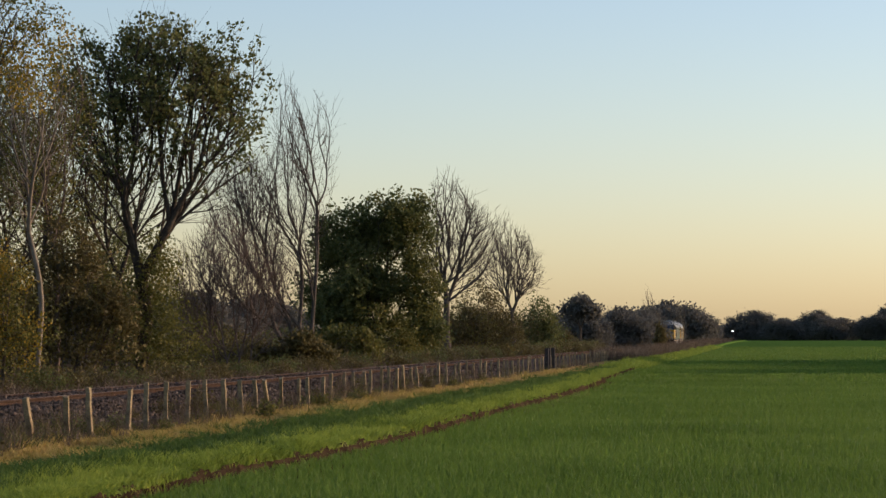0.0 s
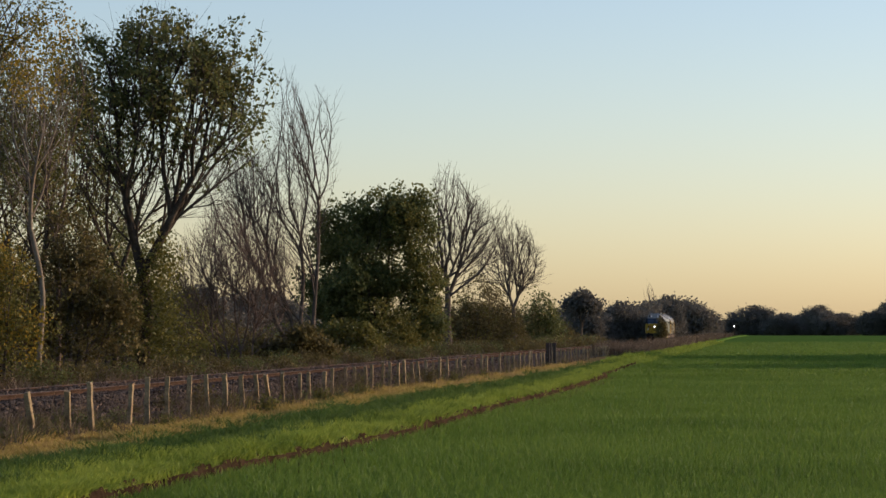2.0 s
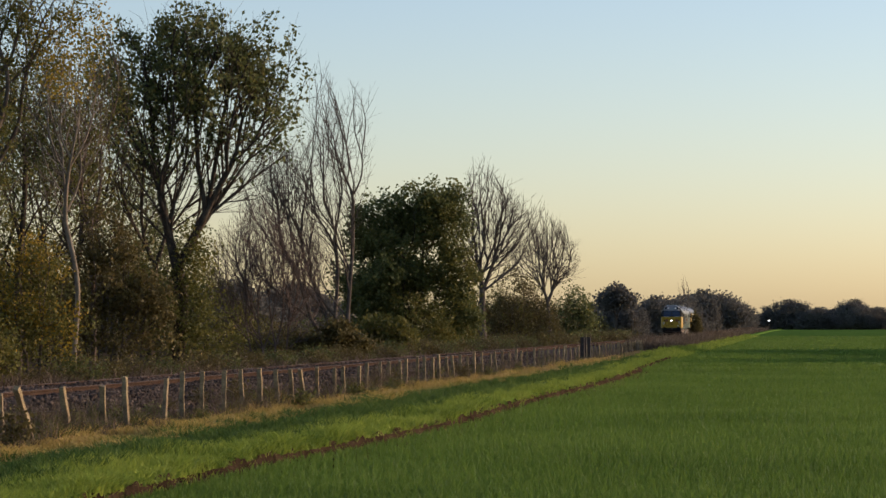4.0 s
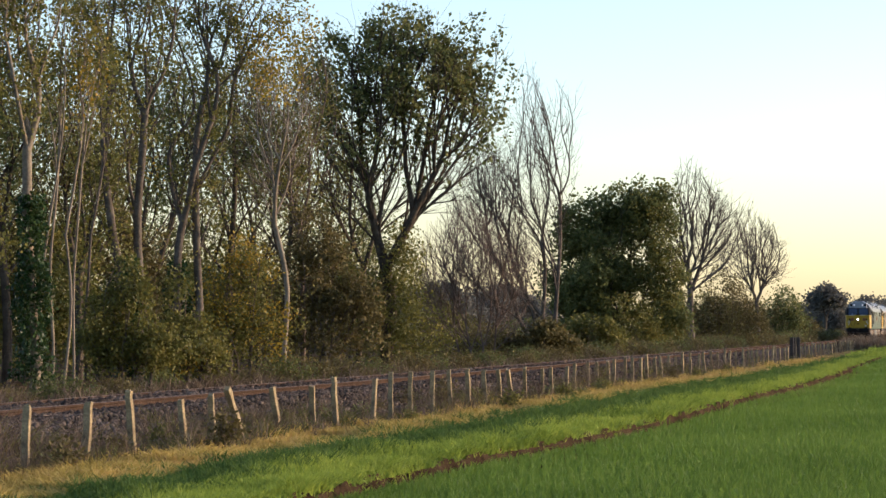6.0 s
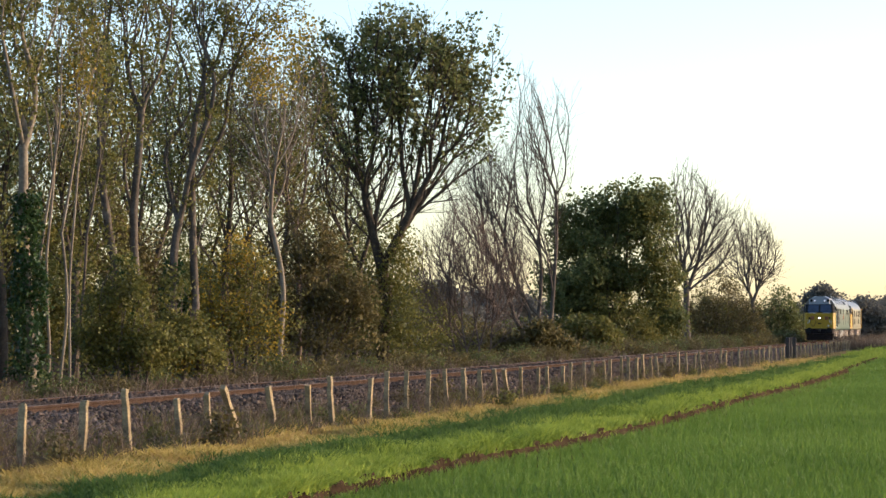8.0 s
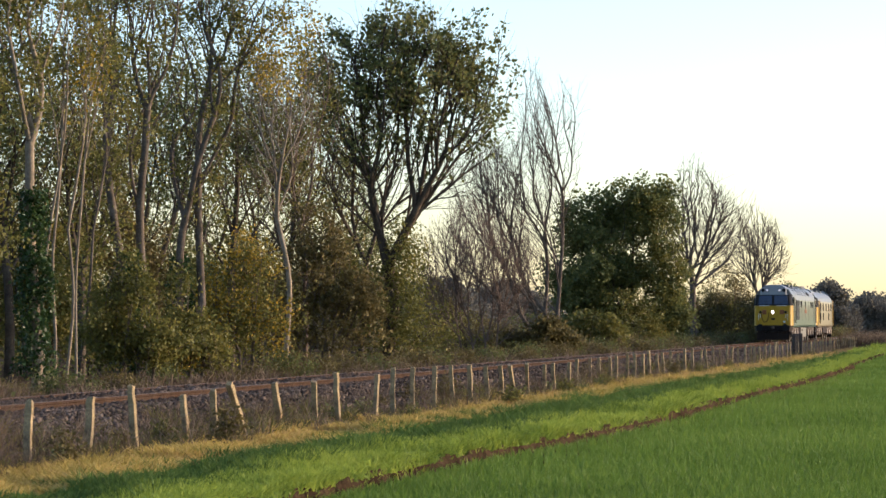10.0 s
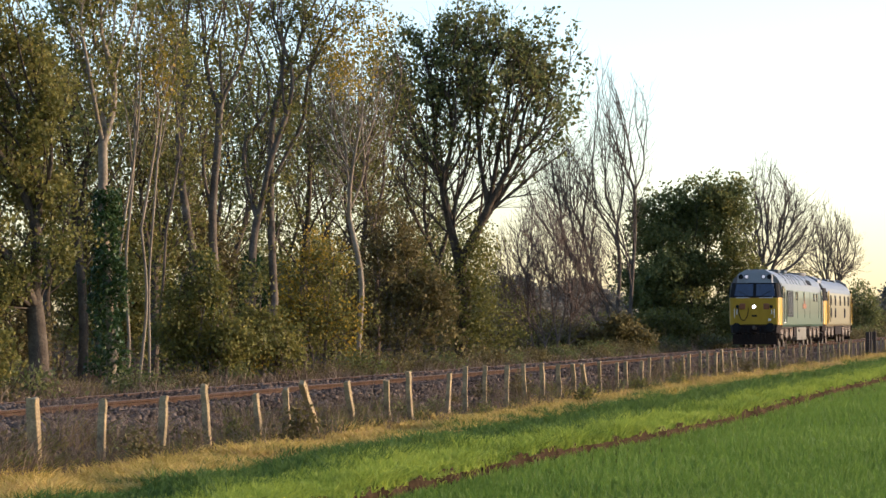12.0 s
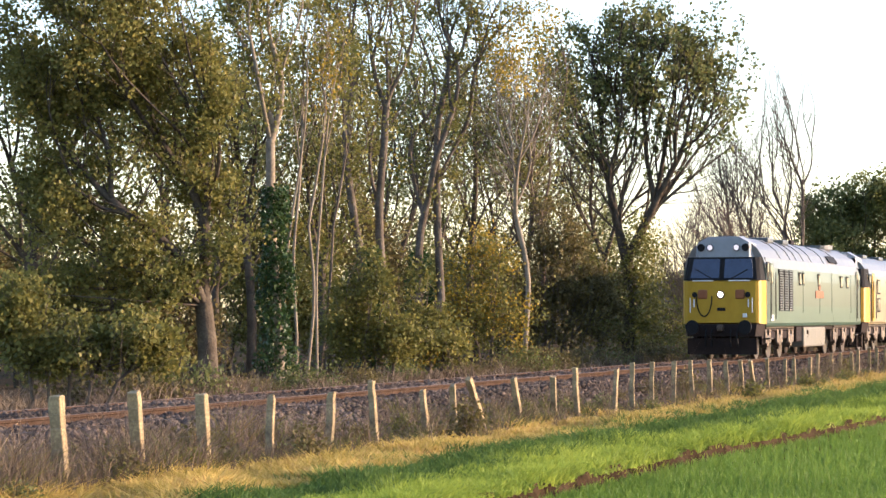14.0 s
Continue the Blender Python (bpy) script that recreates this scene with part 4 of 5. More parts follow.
plant('alder_tree', -31.0, 82.8, 20.5, [(-0.5, 0, 7.81, 2.28, 1.88, 3.85), (1.16, 0, 6.71, 2.0, 1.64, 2.79)], 1000, 0.11, (0.0, 0, 2.72), M_BARKDARK, z=0.1, label='thin dark alder at the back of the wood', leaf=M_LEAF_OLIVE, leaf_n=38, leaf_size=0.12, leaf_spread=0.3, leaf_share=0.36, seed=90, gaps=0.1, group='alders in the wood')
plant('alder_tree', -32.0, 93.4, 18.9, [(-0.5, 0, 8.72, 2.56, 2.1, 4.29), (1.35, 0, 7.48, 2.23, 1.83, 3.13)], 1000, 0.11, (0.0, 0, 2.86), M_BARKDARK, z=0.1, label='thin dark alder at the back of the wood', leaf=M_LEAF_DARK, leaf_n=38, leaf_size=0.12, leaf_spread=0.3, leaf_share=0.36, seed=91, gaps=0.1, group='alders in the wood')
plant('alder_tree', -33.0, 105.6, 17.4, [(-0.5, 0, 8.86, 2.85, 2.35, 4.82), (1.57, 0, 7.47, 2.5, 2.06, 3.51)], 1000, 0.11, (0.0, 0, 3.03), M_BARKDARK, z=0.1, label='thin dark alder at the back of the wood', leaf=M_LEAF_DARK, leaf_n=38, leaf_size=0.12, leaf_spread=0.3, leaf_share=0.36, seed=92, gaps=0.1, group='alders in the wood')
plant('alder_tree', -31.0, 107.8, 16.0, [(-0.5, 0, 9.19, 2.9, 2.39, 4.44), (1.61, 0, 7.78, 2.54, 2.08, 3.11)], 1000, 0.11, (0.0, 0, 3.05), M_BARKDARK, z=0.1, label='thin dark alder at the back of the wood', leaf=M_LEAF_OLIVE, leaf_n=38, leaf_size=0.12, leaf_spread=0.3, leaf_share=0.36, seed=93, gaps=0.1, group='alders in the wood')
plant('alder_tree', -32.0, 79.2, 22.0, [(-0.5, 0, 7.77, 2.2, 1.81, 3.88), (1.1, 0, 6.71, 1.92, 1.59, 2.86)], 1000, 0.11, (0.0, 0, 2.67), M_BARKDARK, z=0.1, label='thin dark alder at the back of the wood', leaf=M_LEAF_DARK, leaf_n=38, leaf_size=0.12, leaf_spread=0.3, leaf_share=0.36, seed=94, gaps=0.1, group='alders in the wood')
plant('alder_tree', -33.0, 126.6, 14.6, [(-0.5, 0, 8.22, 3.38, 2.78, 3.88), (1.95, 0, 6.59, 2.96, 2.43, 2.33)], 1000, 0.11, (0.0, 0, 3.31), M_BARKDARK, z=0.1, label='thin dark alder at the back of the wood', leaf=M_LEAF_DARK, leaf_n=38, leaf_size=0.12, leaf_spread=0.3, leaf_share=0.36, seed=95, gaps=0.1, group='alders in the wood')
plant('alder_tree', -31.0, 69.2, 24.1, [(-0.5, 0, 7.56, 1.94, 1.6, 3.88), (0.9, 0, 6.62, 1.71, 1.4, 2.98)], 1000, 0.11, (0.0, 0, 2.54), M_BARKDARK, z=0.1, label='thin dark alder at the back of the wood', leaf=M_LEAF_OLIVE, leaf_n=38, leaf_size=0.12, leaf_spread=0.3, leaf_share=0.36, seed=96, gaps=0.1, group='alders in the wood')
plant('hawthorn_bush', -22.5, 141.2, 9.1, [(0.0, 0, 1.33, 1.77, 1.5, 1.18), (0.74, 0, 0.97, 1.24, 1.05, 0.94)], 420, 0.07, (0.0, 0, 0.74), M_BARK, z=0.15, label='olive hawthorn bush in the lineside scrub', leaf=M_LEAF_OLIVE, leaf_n=18, leaf_size=0.18, leaf_spread=0.22, seed=130, category='bush', stems=4, lumps=9, group='lineside hawthorns')
plant('hawthorn_bush', -26.0, 190.5, 7.8, [(0.0, 0, 1.56, 2.37, 2.02, 1.98), (0.99, 0, 1.09, 1.66, 1.41, 1.58)], 420, 0.07, (0.0, 0, 0.38), M_BARK, z=0.15, label='olive hawthorn bush in the lineside scrub', leaf=M_LEAF_OLIVE, leaf_n=18, leaf_size=0.18, leaf_spread=0.22, seed=131, category='bush', stems=4, lumps=9, group='lineside hawthorns')
plant('hawthorn_bush', -26.0, 209.4, 7.1, [(0.0, 0, 1.97, 2.16, 1.84, 2.38), (1.08, 0, 1.45, 1.51, 1.29, 1.9)], 420, 0.07, (0.0, 0, 0.24), M_BARK, z=0.15, label='browning hawthorn bush in the lineside scrub', leaf=M_LEAF_BROWN, leaf_n=18, leaf_size=0.18, leaf_spread=0.22, seed=132, category='bush', stems=4, lumps=9, group='lineside hawthorns')
plant('hawthorn_bush', -26.0, 228.2, 6.5, [(0.0, 0, 2.69, 2.35, 2.0, 2.59), (1.18, 0, 2.13, 1.65, 1.4, 2.07)], 420, 0.07, (0.0, 0, 0.11), M_BARK, z=0.15, label='olive hawthorn bush in the lineside scrub', leaf=M_LEAF_OLIVE, leaf_n=18, leaf_size=0.18, leaf_spread=0.22, seed=133, category='bush', stems=4, lumps=9, group='lineside hawthorns')
plant('hawthorn_bush', -26.0, 250.5, 5.9, [(0.0, 0, 2.52, 2.32, 1.97, 2.83), (1.29, 0, 1.9, 1.6, 1.36, 2.26)], 420, 0.07, (0.0, 0, -0.05), M_BARK, z=0.15, label='browning hawthorn bush in the lineside scrub', leaf=M_LEAF_BROWN, leaf_n=18, leaf_size=0.18, leaf_spread=0.22, seed=134, category='bush', stems=4, lumps=9, group='lineside hawthorns')
plant('hawthorn_bush', -26.0, 280.6, 5.3, [(0.0, 0, 2.32, 2.58, 2.2, 2.58), (1.44, 0, 1.63, 1.78, 1.51, 2.07)], 420, 0.07, (0.0, 0, -0.27), M_BARK, z=0.15, label='olive hawthorn bush in the lineside scrub', leaf=M_LEAF_OLIVE, leaf_n=18, leaf_size=0.18, leaf_spread=0.22, seed=135, category='bush', stems=4, lumps=9, group='lineside hawthorns')
plant('hawthorn_bush', -26.0, 326.4, 4.6, [(0.0, 0, 1.07, 2.66, 2.26, 1.86), (1.66, 0, 0.27, 1.86, 1.58, 1.46)], 420, 0.07, (0.0, 0, -0.6), M_BARK, z=0.15, label='browning hawthorn bush in the lineside scrub', leaf=M_LEAF_BROWN, leaf_n=18, leaf_size=0.18, leaf_spread=0.22, seed=136, category='bush', stems=4, lumps=9, group='lineside hawthorns')
plant('hawthorn_bush', -22.5, 126.2, 10.1, [(0.0, 0, 1.11, 1.59, 1.35, 0.93), (0.66, 0, 0.79, 1.11, 0.95, 0.74)], 420, 0.07, (0.0, 0, 0.85), M_BARK, z=0.15, label='browning hawthorn bush in the lineside scrub', leaf=M_LEAF_BROWN, leaf_n=18, leaf_size=0.18, leaf_spread=0.22, seed=137, category='bush', stems=4, lumps=9, group='lineside hawthorns')


# ---- undergrowth, far trees ----
def bramble(seed, mat, label):
    return plant("bramble_bush", -20.4, 44 + seed, 15, [(0, 0, 0.5, 1.3, 0.7, 0.55), (0.9, 0.1, 0.4, 0.9, 0.6, 0.4), (-0.9, 0, 0.45, 0.8, 0.6, 0.5)], 320, 0.03, (0, 0, 0.2), M_TWIG, leaf=mat,
                 leaf_n=9, leaf_size=0.1, leaf_spread=0.16, stems=4, seed=seed, label=label, category="bush", z=0.2, group="brambles along the track")


def build_brambles():
    rng = random.Random(8)
    kinds = [bramble(101, M_LEAF_BROWN, "low russet bramble bush on the trackside"), bramble(102, M_LEAF_DARK, "low dark green bramble bush on the trackside")]
    y, i = 52.0, 0
    kinds[0].matrix_basis, kinds[1].matrix_basis = pose(-21.2, 47, 0.15, 0, 0, 20), pose(-21.0, 50, 0.15, 0, 0, 10)
    while y < 330:
        k = 0.5 + y / 380 + rng.uniform(-0.1, 0.2)
        copy_thing(kinds[i % 3 == 2], pose(rng.uniform(-21.8, -20.6), y, 0.12, 0, 0, rng.uniform(0, 360)) @ Matrix.Diagonal((k, k, min(k, 1.25), 1)))
        y += rng.uniform(1.6, 2.6) * (1 + y / 160)
        i += 1


build_brambles()


def build_far():
    rng = random.Random(12)
    a = plant("far_tree", -30, 355, 0, [(0, 0, 5.6, 2.2, 2.2, 1.2), (-1.4, 0, 4.6, 1.3, 1.3, 1.0), (1.6, 0, 4.9, 1.4, 1.4, 1.0)], 300, 0.2, (0, 0, 2.6), M_BARKDARK, leaf=M_HAZEDLEAF, leaf_n=14,
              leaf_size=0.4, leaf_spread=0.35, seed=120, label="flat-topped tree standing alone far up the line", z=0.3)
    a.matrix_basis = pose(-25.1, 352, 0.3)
    full = plant("far_tree", -22, 397, 0, [(0, 0, 3.4, 3.4, 3.0, 3.4), (2.2, 0, 2.2, 2.6, 2.4, 2.6), (-2.0, 0, 2.0, 2.6, 2.4, 2.5), (0, 0, 1.0, 3.6, 2.6, 1.2)], 800, 0.25, (0, 0, 0.9), M_BARKDARK, leaf=M_HAZEDLEAF, leaf_n=26,
                 leaf_size=0.3, leaf_spread=0.42, lumps=8, gaps=-0.6, seed=121, label="rounded tree in a far hedgerow, its leaves greyed for haze", z=0.3, group="far hedgerow trees")
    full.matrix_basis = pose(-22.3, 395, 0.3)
    spots = [(-26.5, 366, 0.78), (-24.5, 372, 0.7), (-28.5, 378, 0.85), (-21.4, 405, 1.05), (-23.5, 470, 1.15), (-22.5, 560, 1.35), (-23, 640, 1.6), (-22, 700, 1.55), (-25, 800, 1.5), (-34, 900, 1.6), (-26, 1000, 1.5)]
    # the woods beyond the field
    x = -7.0
    while x < 62:
        spots.append((x, 900 + rng.uniform(-30, 40), rng.uniform(1.45, 1.85)))
        x += rng.uniform(4.5, 7.5)
    x = -30
    while x < 140:
        spots.append((x, 1250 + rng.uniform(-30, 40), rng.uniform(1.3, 1.9)))
        x += rng.uniform(7, 12)
    spots += [(44.5, 905, 2.3)]
    # the row that shades the field, out along its right-hand edge
    for i in range(15):
        spots.append((62 + rng.uniform(-3, 3), 171 + i * 5.0, rng.uniform(1.9, 2.2)))
    for i in range(10):
        spots.append((-45 - 2 * i, 140 + 22 * i, rng.uniform(0.9, 1.3)))
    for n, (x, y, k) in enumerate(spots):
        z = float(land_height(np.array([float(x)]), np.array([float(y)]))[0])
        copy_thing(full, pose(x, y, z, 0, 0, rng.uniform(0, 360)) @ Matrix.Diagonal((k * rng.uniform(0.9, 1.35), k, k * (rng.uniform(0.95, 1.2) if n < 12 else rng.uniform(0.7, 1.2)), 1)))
    plant("elder_bush", -14.2, 338, 0, [(0, 0, 1.7, 0.55, 0.55, 1.5), (0.1, 0, 0.9, 0.55, 0.55, 0.8)], 260, 0.05, (0, 0, 0.5), M_BARK, leaf=M_LEAF_BROWN, leaf_n=20, leaf_size=0.22, leaf_spread=0.2, stems=3,
          seed=124, label="brown leafy elder bush close beside the track", category="bush", z=0.3)
    thin = plant("far_tree", -22.5, 520, 0, [(0, 0, 6.6, 0.9, 0.9, 2.0)], 260, 0.14, (0, 0, 3.5), M_TWIG, seed=122, label="thin bare tree rising over the far hedge", z=0.3)
    thin.matrix_basis = pose(-26.0, 562, 0.3) @ Matrix.Diagonal((1.5, 1.5, 1.42, 1))


build_far()


def build_signal():
    """A far lineside signal with its lamp lit."""
    sig = tagged(empty("signal_post", pose(-10.7, 700, 0.85)), "far lineside signal post with a lit white lamp", "signal")
    part("post", cyl_bm((0, 0, -0.2), (0, 0, 2.95), 0.08, 10), M_POSTDARK, sig)
    head = part("signal_head", box_bm((-0.3, -0.12, 2.15), (0.3, 0.12, 3.05), 0.04), M_POSTDARK, sig)
    lamp = bpy.data.materials.new("lit_signal_lamp")
    lamp.use_nodes = True
    lamp.node_tree.nodes["Principled BSDF"].inputs["Emission Color"].default_value = (1.0, 0.95, 0.85, 1)
    lamp.node_tree.nodes["Principled BSDF"].inputs["Emission Strength"].default_value = 5.0
    part("lens", cyl_bm((0, -0.16, 2.6), (0, -0.11, 2.6), 0.13, 16), lamp, head, "glowing white lens")


build_signal()

# ---- fence ----
FENCE_X = -12.7


def build_fence():
    fence = tagged(empty("fence", pose(FENCE_X, 0, 0)), "old lineside fence of weathered posts and wire", "fence")
    rng = random.Random(5)
    # foot along the line, height of the top, lean along the line
    posts = [(20.4, 1.1, 0.0), (22.6, 1.08, 0.1), (24.8, 1.05, -0.1), (27.02, 1.13, -0.07), (29.11, 1.12, -0.16), (31.10, 1.04, -0.12), (33.33, 0.95, 0.13), (35.63, 0.94, 0.10),
             (37.67, 1.05, -0.09), (40.17, 0.85, -0.07), (41.69, 0.89, -0.27), (43.46, 0.985, -1.06), (45.64, 0.92, -0.33), (47.94, 0.90, -0.32), (49.60, 1.02, -0.11), (52.49, 0.93, 0.15),
             (54.04, 1.04, 0.04), (55.85, 1.03, -0.05), (58.0, 1.01, 0.0), (60.05, 1.0, -0.1), (62.0, 0.99, -0.13), (64.05, 0.93, -0.05), (65.95, 0.92, -0.3), (67.45, 0.89, -0.45),
             (69.43, 0.91, -0.48), (71.96, 0.85, -0.18), (73.34, 0.86, -0.12), (75.86, 0.84, -0.05), (77.14, 0.92, 0.0), (79.77, 0.91, -0.05), (81.54, 0.90, -0.2), (83.7, 0.89, -0.34)]
    for y in (84.8, 87.3, 89.0, 91.0, 92.7, 94.8, 96.5, 98.5, 100.4, 102.4, 104.9, 107.3, 109.7, 111.9, 114.5, 116.9, 119.0):
        posts.append((y, rng.uniform(0.85, 1.0), rng.gauss(-0.05, 0.12)))
    while posts[-1][0] < 205:
        posts.append((posts[-1][0] + rng.uniform(1.8, 3.2), rng.uniform(0.85, 1.0), rng.gauss(0, 0.12)))
    ys = [row[0] for row in posts]
    for y, top, lean in posts:
        z = float(land_height(np.array([FENCE_X]), np.array([y]))[0])
        h = math.hypot(top - z, lean)
        w = rng.uniform(0.042, 0.052) * (1.4 if y < 32 else 1.0)
        deep = rng.uniform(0.042, 0.06) * (1.2 if y < 32 else 1.0)
        bm = bmesh.new()
        rows = [-0.15, 0.2 * h, 0.45 * h, 0.7 * h, 0.9 * h, h - 0.015, h]
        rings = []
        for k, zz in enumerate(rows):
            ex, ey = w * rng.uniform(0.9, 1.08), deep * rng.uniform(0.9, 1.08)
            if k == len(rows) - 1:
                ex, ey = ex * 0.82, ey * 0.82
            bx, by = rng.uniform(-0.008, 0.008), rng.uniform(-0.008, 0.008)
            c = 0.14
            rings.append([bm.verts.new((bx + px * ex, by + py * ey, zz + (rng.uniform(-0.02, 0.012) if k == len(rows) - 1 else 0.0)))
                          for px, py in ((1, c - 1), (1, 1 - c), (1 - c, 1), (c - 1, 1), (-1, 1 - c), (-1, c - 1), (c - 1, -1), (1 - c, -1))])
        for lo, hi in zip(rings[:-1], rings[1:]):
            for i in range(8):
                bm.faces.new((lo[i], lo[(i + 1) % 8], hi[(i + 1) % 8], hi[i]))
        bm.faces.new(rings[-1])
        bm.faces.new(rings[0][::-1])
        p = part("post", bm, M_POST, fence)
        p.matrix_basis = pose(0, y, z, -math.degrees(math.atan2(lean, top - z)), rng.gauss(0, 2.0), rng.uniform(-9, 9))
    for y in (151.6, 153.0, 156.0):
        p = part("strainer_post", box_bm((-0.11, -0.11, -0.15), (0.11, 0.11, 1.25), 0.02), M_POSTDARK, fence, "thick dark strainer post")
        p.matrix_basis = pose(0, y, 0.1)
    for k, z in enumerate((0.3, 0.55, 0.78, 0.93)):
        segs = []
        for a, b in zip(ys[:-1], ys[1:]):
            m = (a + b) / 2
            for p, q, zp, zq in ((a, m, z, z - 0.02), (m, b, z - 0.02, z)):
                segs.append((0.055, p, zp, 0.055, q, zq, 0.0014, 0.0014))
        v, f = tubes(segs)
        mesh_object("wire", v, f, M_WIRE, fence)


build_fence()


def build_weeds():
    """Ragged weeds that stand singly in the dead grass along the fence."""
    rng = random.Random(44)
    kinds = []
    for i, (mat, high, label) in enumerate(((M_LEAF_BROWN, 0.42, "withered brown dock in the fence-side grass"), (M_LEAF_OLIVE, 0.32, "low green nettle clump under the fence"),
                                            (M_TWIG, 0.5, "leafless grey-brown hogweed stalks by the fence"), (M_LEAF_DARK, 0.26, "low dark green weed in the dry grass"))):
        bare = mat is M_TWIG
        kinds.append(plant("weed", -12.3, 27.8 + 1.9 * i, 40 * i, [(0, 0, high * 0.7, 0.22, 0.2, high * 0.45), (0.12, 0.05, high * 0.4, 0.18, 0.16, high * 0.35)], 60, 0.008, (0, 0, 0.08), M_TWIG,
                           leaf=None if bare else mat, leaf_n=5, leaf_size=0.06, leaf_spread=0.05, twig=0.002, stems=3, spray=2 if bare else 1, seed=300 + i, label=label, category="weed", z=0.03, group="weeds along the fence"))
    y = 25.0
    while y < 118:
        k = rng.uniform(0.7, 1.35)
        x = rng.choice((rng.uniform(-12.6, -11.7), rng.uniform(-13.6, -12.8)))
        z = float(land_height(np.array([x]), np.array([y]))[0])
        if not 40.5 < y < 47:
            copy_thing(rng.choice(kinds), pose(x, y + rng.uniform(-0.4, 0.4), z, 0, 0, rng.uniform(0, 360)) @ Matrix.Diagonal((k, k, k * rng.uniform(0.8, 1.2), 1)))
        y += rng.uniform(0.5, 1.1) * (1 + y / 90)


build_weeds()

# ---- train ----
M_YELLOW = material("warning_yellow_paint", [(0.29, 0.165, 0.008), (0.37, 0.218, 0.012), (0.42, 0.25, 0.016)], 2.5, 0.45, 0.03, spec=0.25)
M_SAGE = material("pale_green_body_paint", [(0.042, 0.060, 0.049), (0.064, 0.084, 0.068)], 1.5, 0.3, 0.02, spec=0.35)
M_GREEN = material("dark_green_band_paint", [(0.028, 0.058, 0.046), (0.045, 0.082, 0.066)], 2.0, 0.3, 0.03, spec=0.5)
M_CREAM = material("cream_body_paint", [(0.15, 0.12, 0.072), (0.21, 0.175, 0.108)], 1.5, 0.3, 0.03, spec=0.5)
M_SOOT = material("sooty_underframe", [(0.012, 0.009, 0.008), (0.03, 0.02, 0.017)], 5, 0.7, 0.3, spec=0.08)
M_ROOF = material("grey_roof_paint", [(0.105, 0.1, 0.09), (0.165, 0.158, 0.145)], 2.5, 0.4, 0.05, spec=0.35)
M_PANEL = material("blue_grey_panel_paint", [(0.19, 0.20, 0.205), (0.25, 0.26, 0.265)], 3, 0.4, 0.03)
M_LOUVRE = material("dull_louvre_metal", [(0.05, 0.06, 0.06), (0.11, 0.12, 0.12)], 6, 0.5, 0.1)
M_TANK = material("pale_fuel_tank_paint", [(0.10, 0.092, 0.072), (0.17, 0.155, 0.125)], 3, 0.5, 0.1)
M_STEEL = material("worn_steel", [(0.02, 0.016, 0.012), (0.11, 0.08, 0.058)], 12, 0.45, 0.2, 0.3)
M_RUBBER = material("black_rubber", [(0.01, 0.01, 0.01), (0.02, 0.019, 0.019)], 9, 0.7, 0.1, spec=0.08)
M_REDBROWN = material("red_brown_box_paint", [(0.16, 0.05, 0.02), (0.24, 0.09, 0.03)], 7, 0.6, 0.1)
M_HANDRAIL = material("white_handrail_paint", [(0.6, 0.59, 0.55), (0.72, 0.7, 0.66)], 9, 0.4, 0)


def pane_material():
    m = material("tinted_cab_glass", [(0.012, 0.016, 0.03), (0.02, 0.028, 0.05)], 4, 0.06, 0)
    m.node_tree.nodes["Principled BSDF"].inputs["Specular IOR Level"].default_value = 0.8
    return m


def glow_material(name, colour, strength):
    m = bpy.data.materials.new(name)
    m.use_nodes = True
    b = m.node_tree.nodes["Principled BSDF"]
    b.inputs["Emission Color"].default_value, b.inputs["Emission Strength"].default_value = (*colour, 1), strength
    return m


M_PANE = pane_material()
M_HEADLIGHT = glow_material("lit_headlamp", (1.0, 0.93, 0.80), 5)
M_MARKER = glow_material("lit_marker_lamp", (1.0, 0.72, 0.62), 0.12)


def loft_bm(rings, caps=True):
    """Skin over rings of the same number of points, closed round."""
    bm = bmesh.new()
    rows = [[bm.verts.new(p) for p in ring] for ring in rings]
    n = len(rows[0])
    for a, b in zip(rows[:-1], rows[1:]):
        for i in range(n):
            bm.faces.new((a[i], a[(i + 1) % n], b[(i + 1) % n], b[i]))
    if caps:
        bm.faces.new(rows[0][::-1])
        bm.faces.new(rows[-1])
    bmesh.ops.recalc_face_normals(bm, faces=bm.faces)
    return bm


HALF = [(1.36, 1.02), (1.39, 1.12), (1.39, 1.66), (1.39, 2.5), (1.36, 2.85), (1.27, 3.15), (1.10, 3.42), (0.85, 3.62), (0.5, 3.78), (0.0, 3.84)]


def wheelset(parent, y, x0=0.75):
    ax = part("axle", cyl_bm((-x0, y, 0.55), (x0, y, 0.55), 0.09, 8), M_STEEL, parent)
    for s in (-1, 1):
        bm = cyl_bm((s * (x0 - 0.06), y, 0.55), (s * (x0 + 0.07), y, 0.55), 0.55, 24)
        cyl_bm((s * (x0 + 0.07), y, 0.55), (s * (x0 + 0.12), y, 0.55), 0.2, 12, bm)
        part("wheel", bm, M_STEEL, parent)


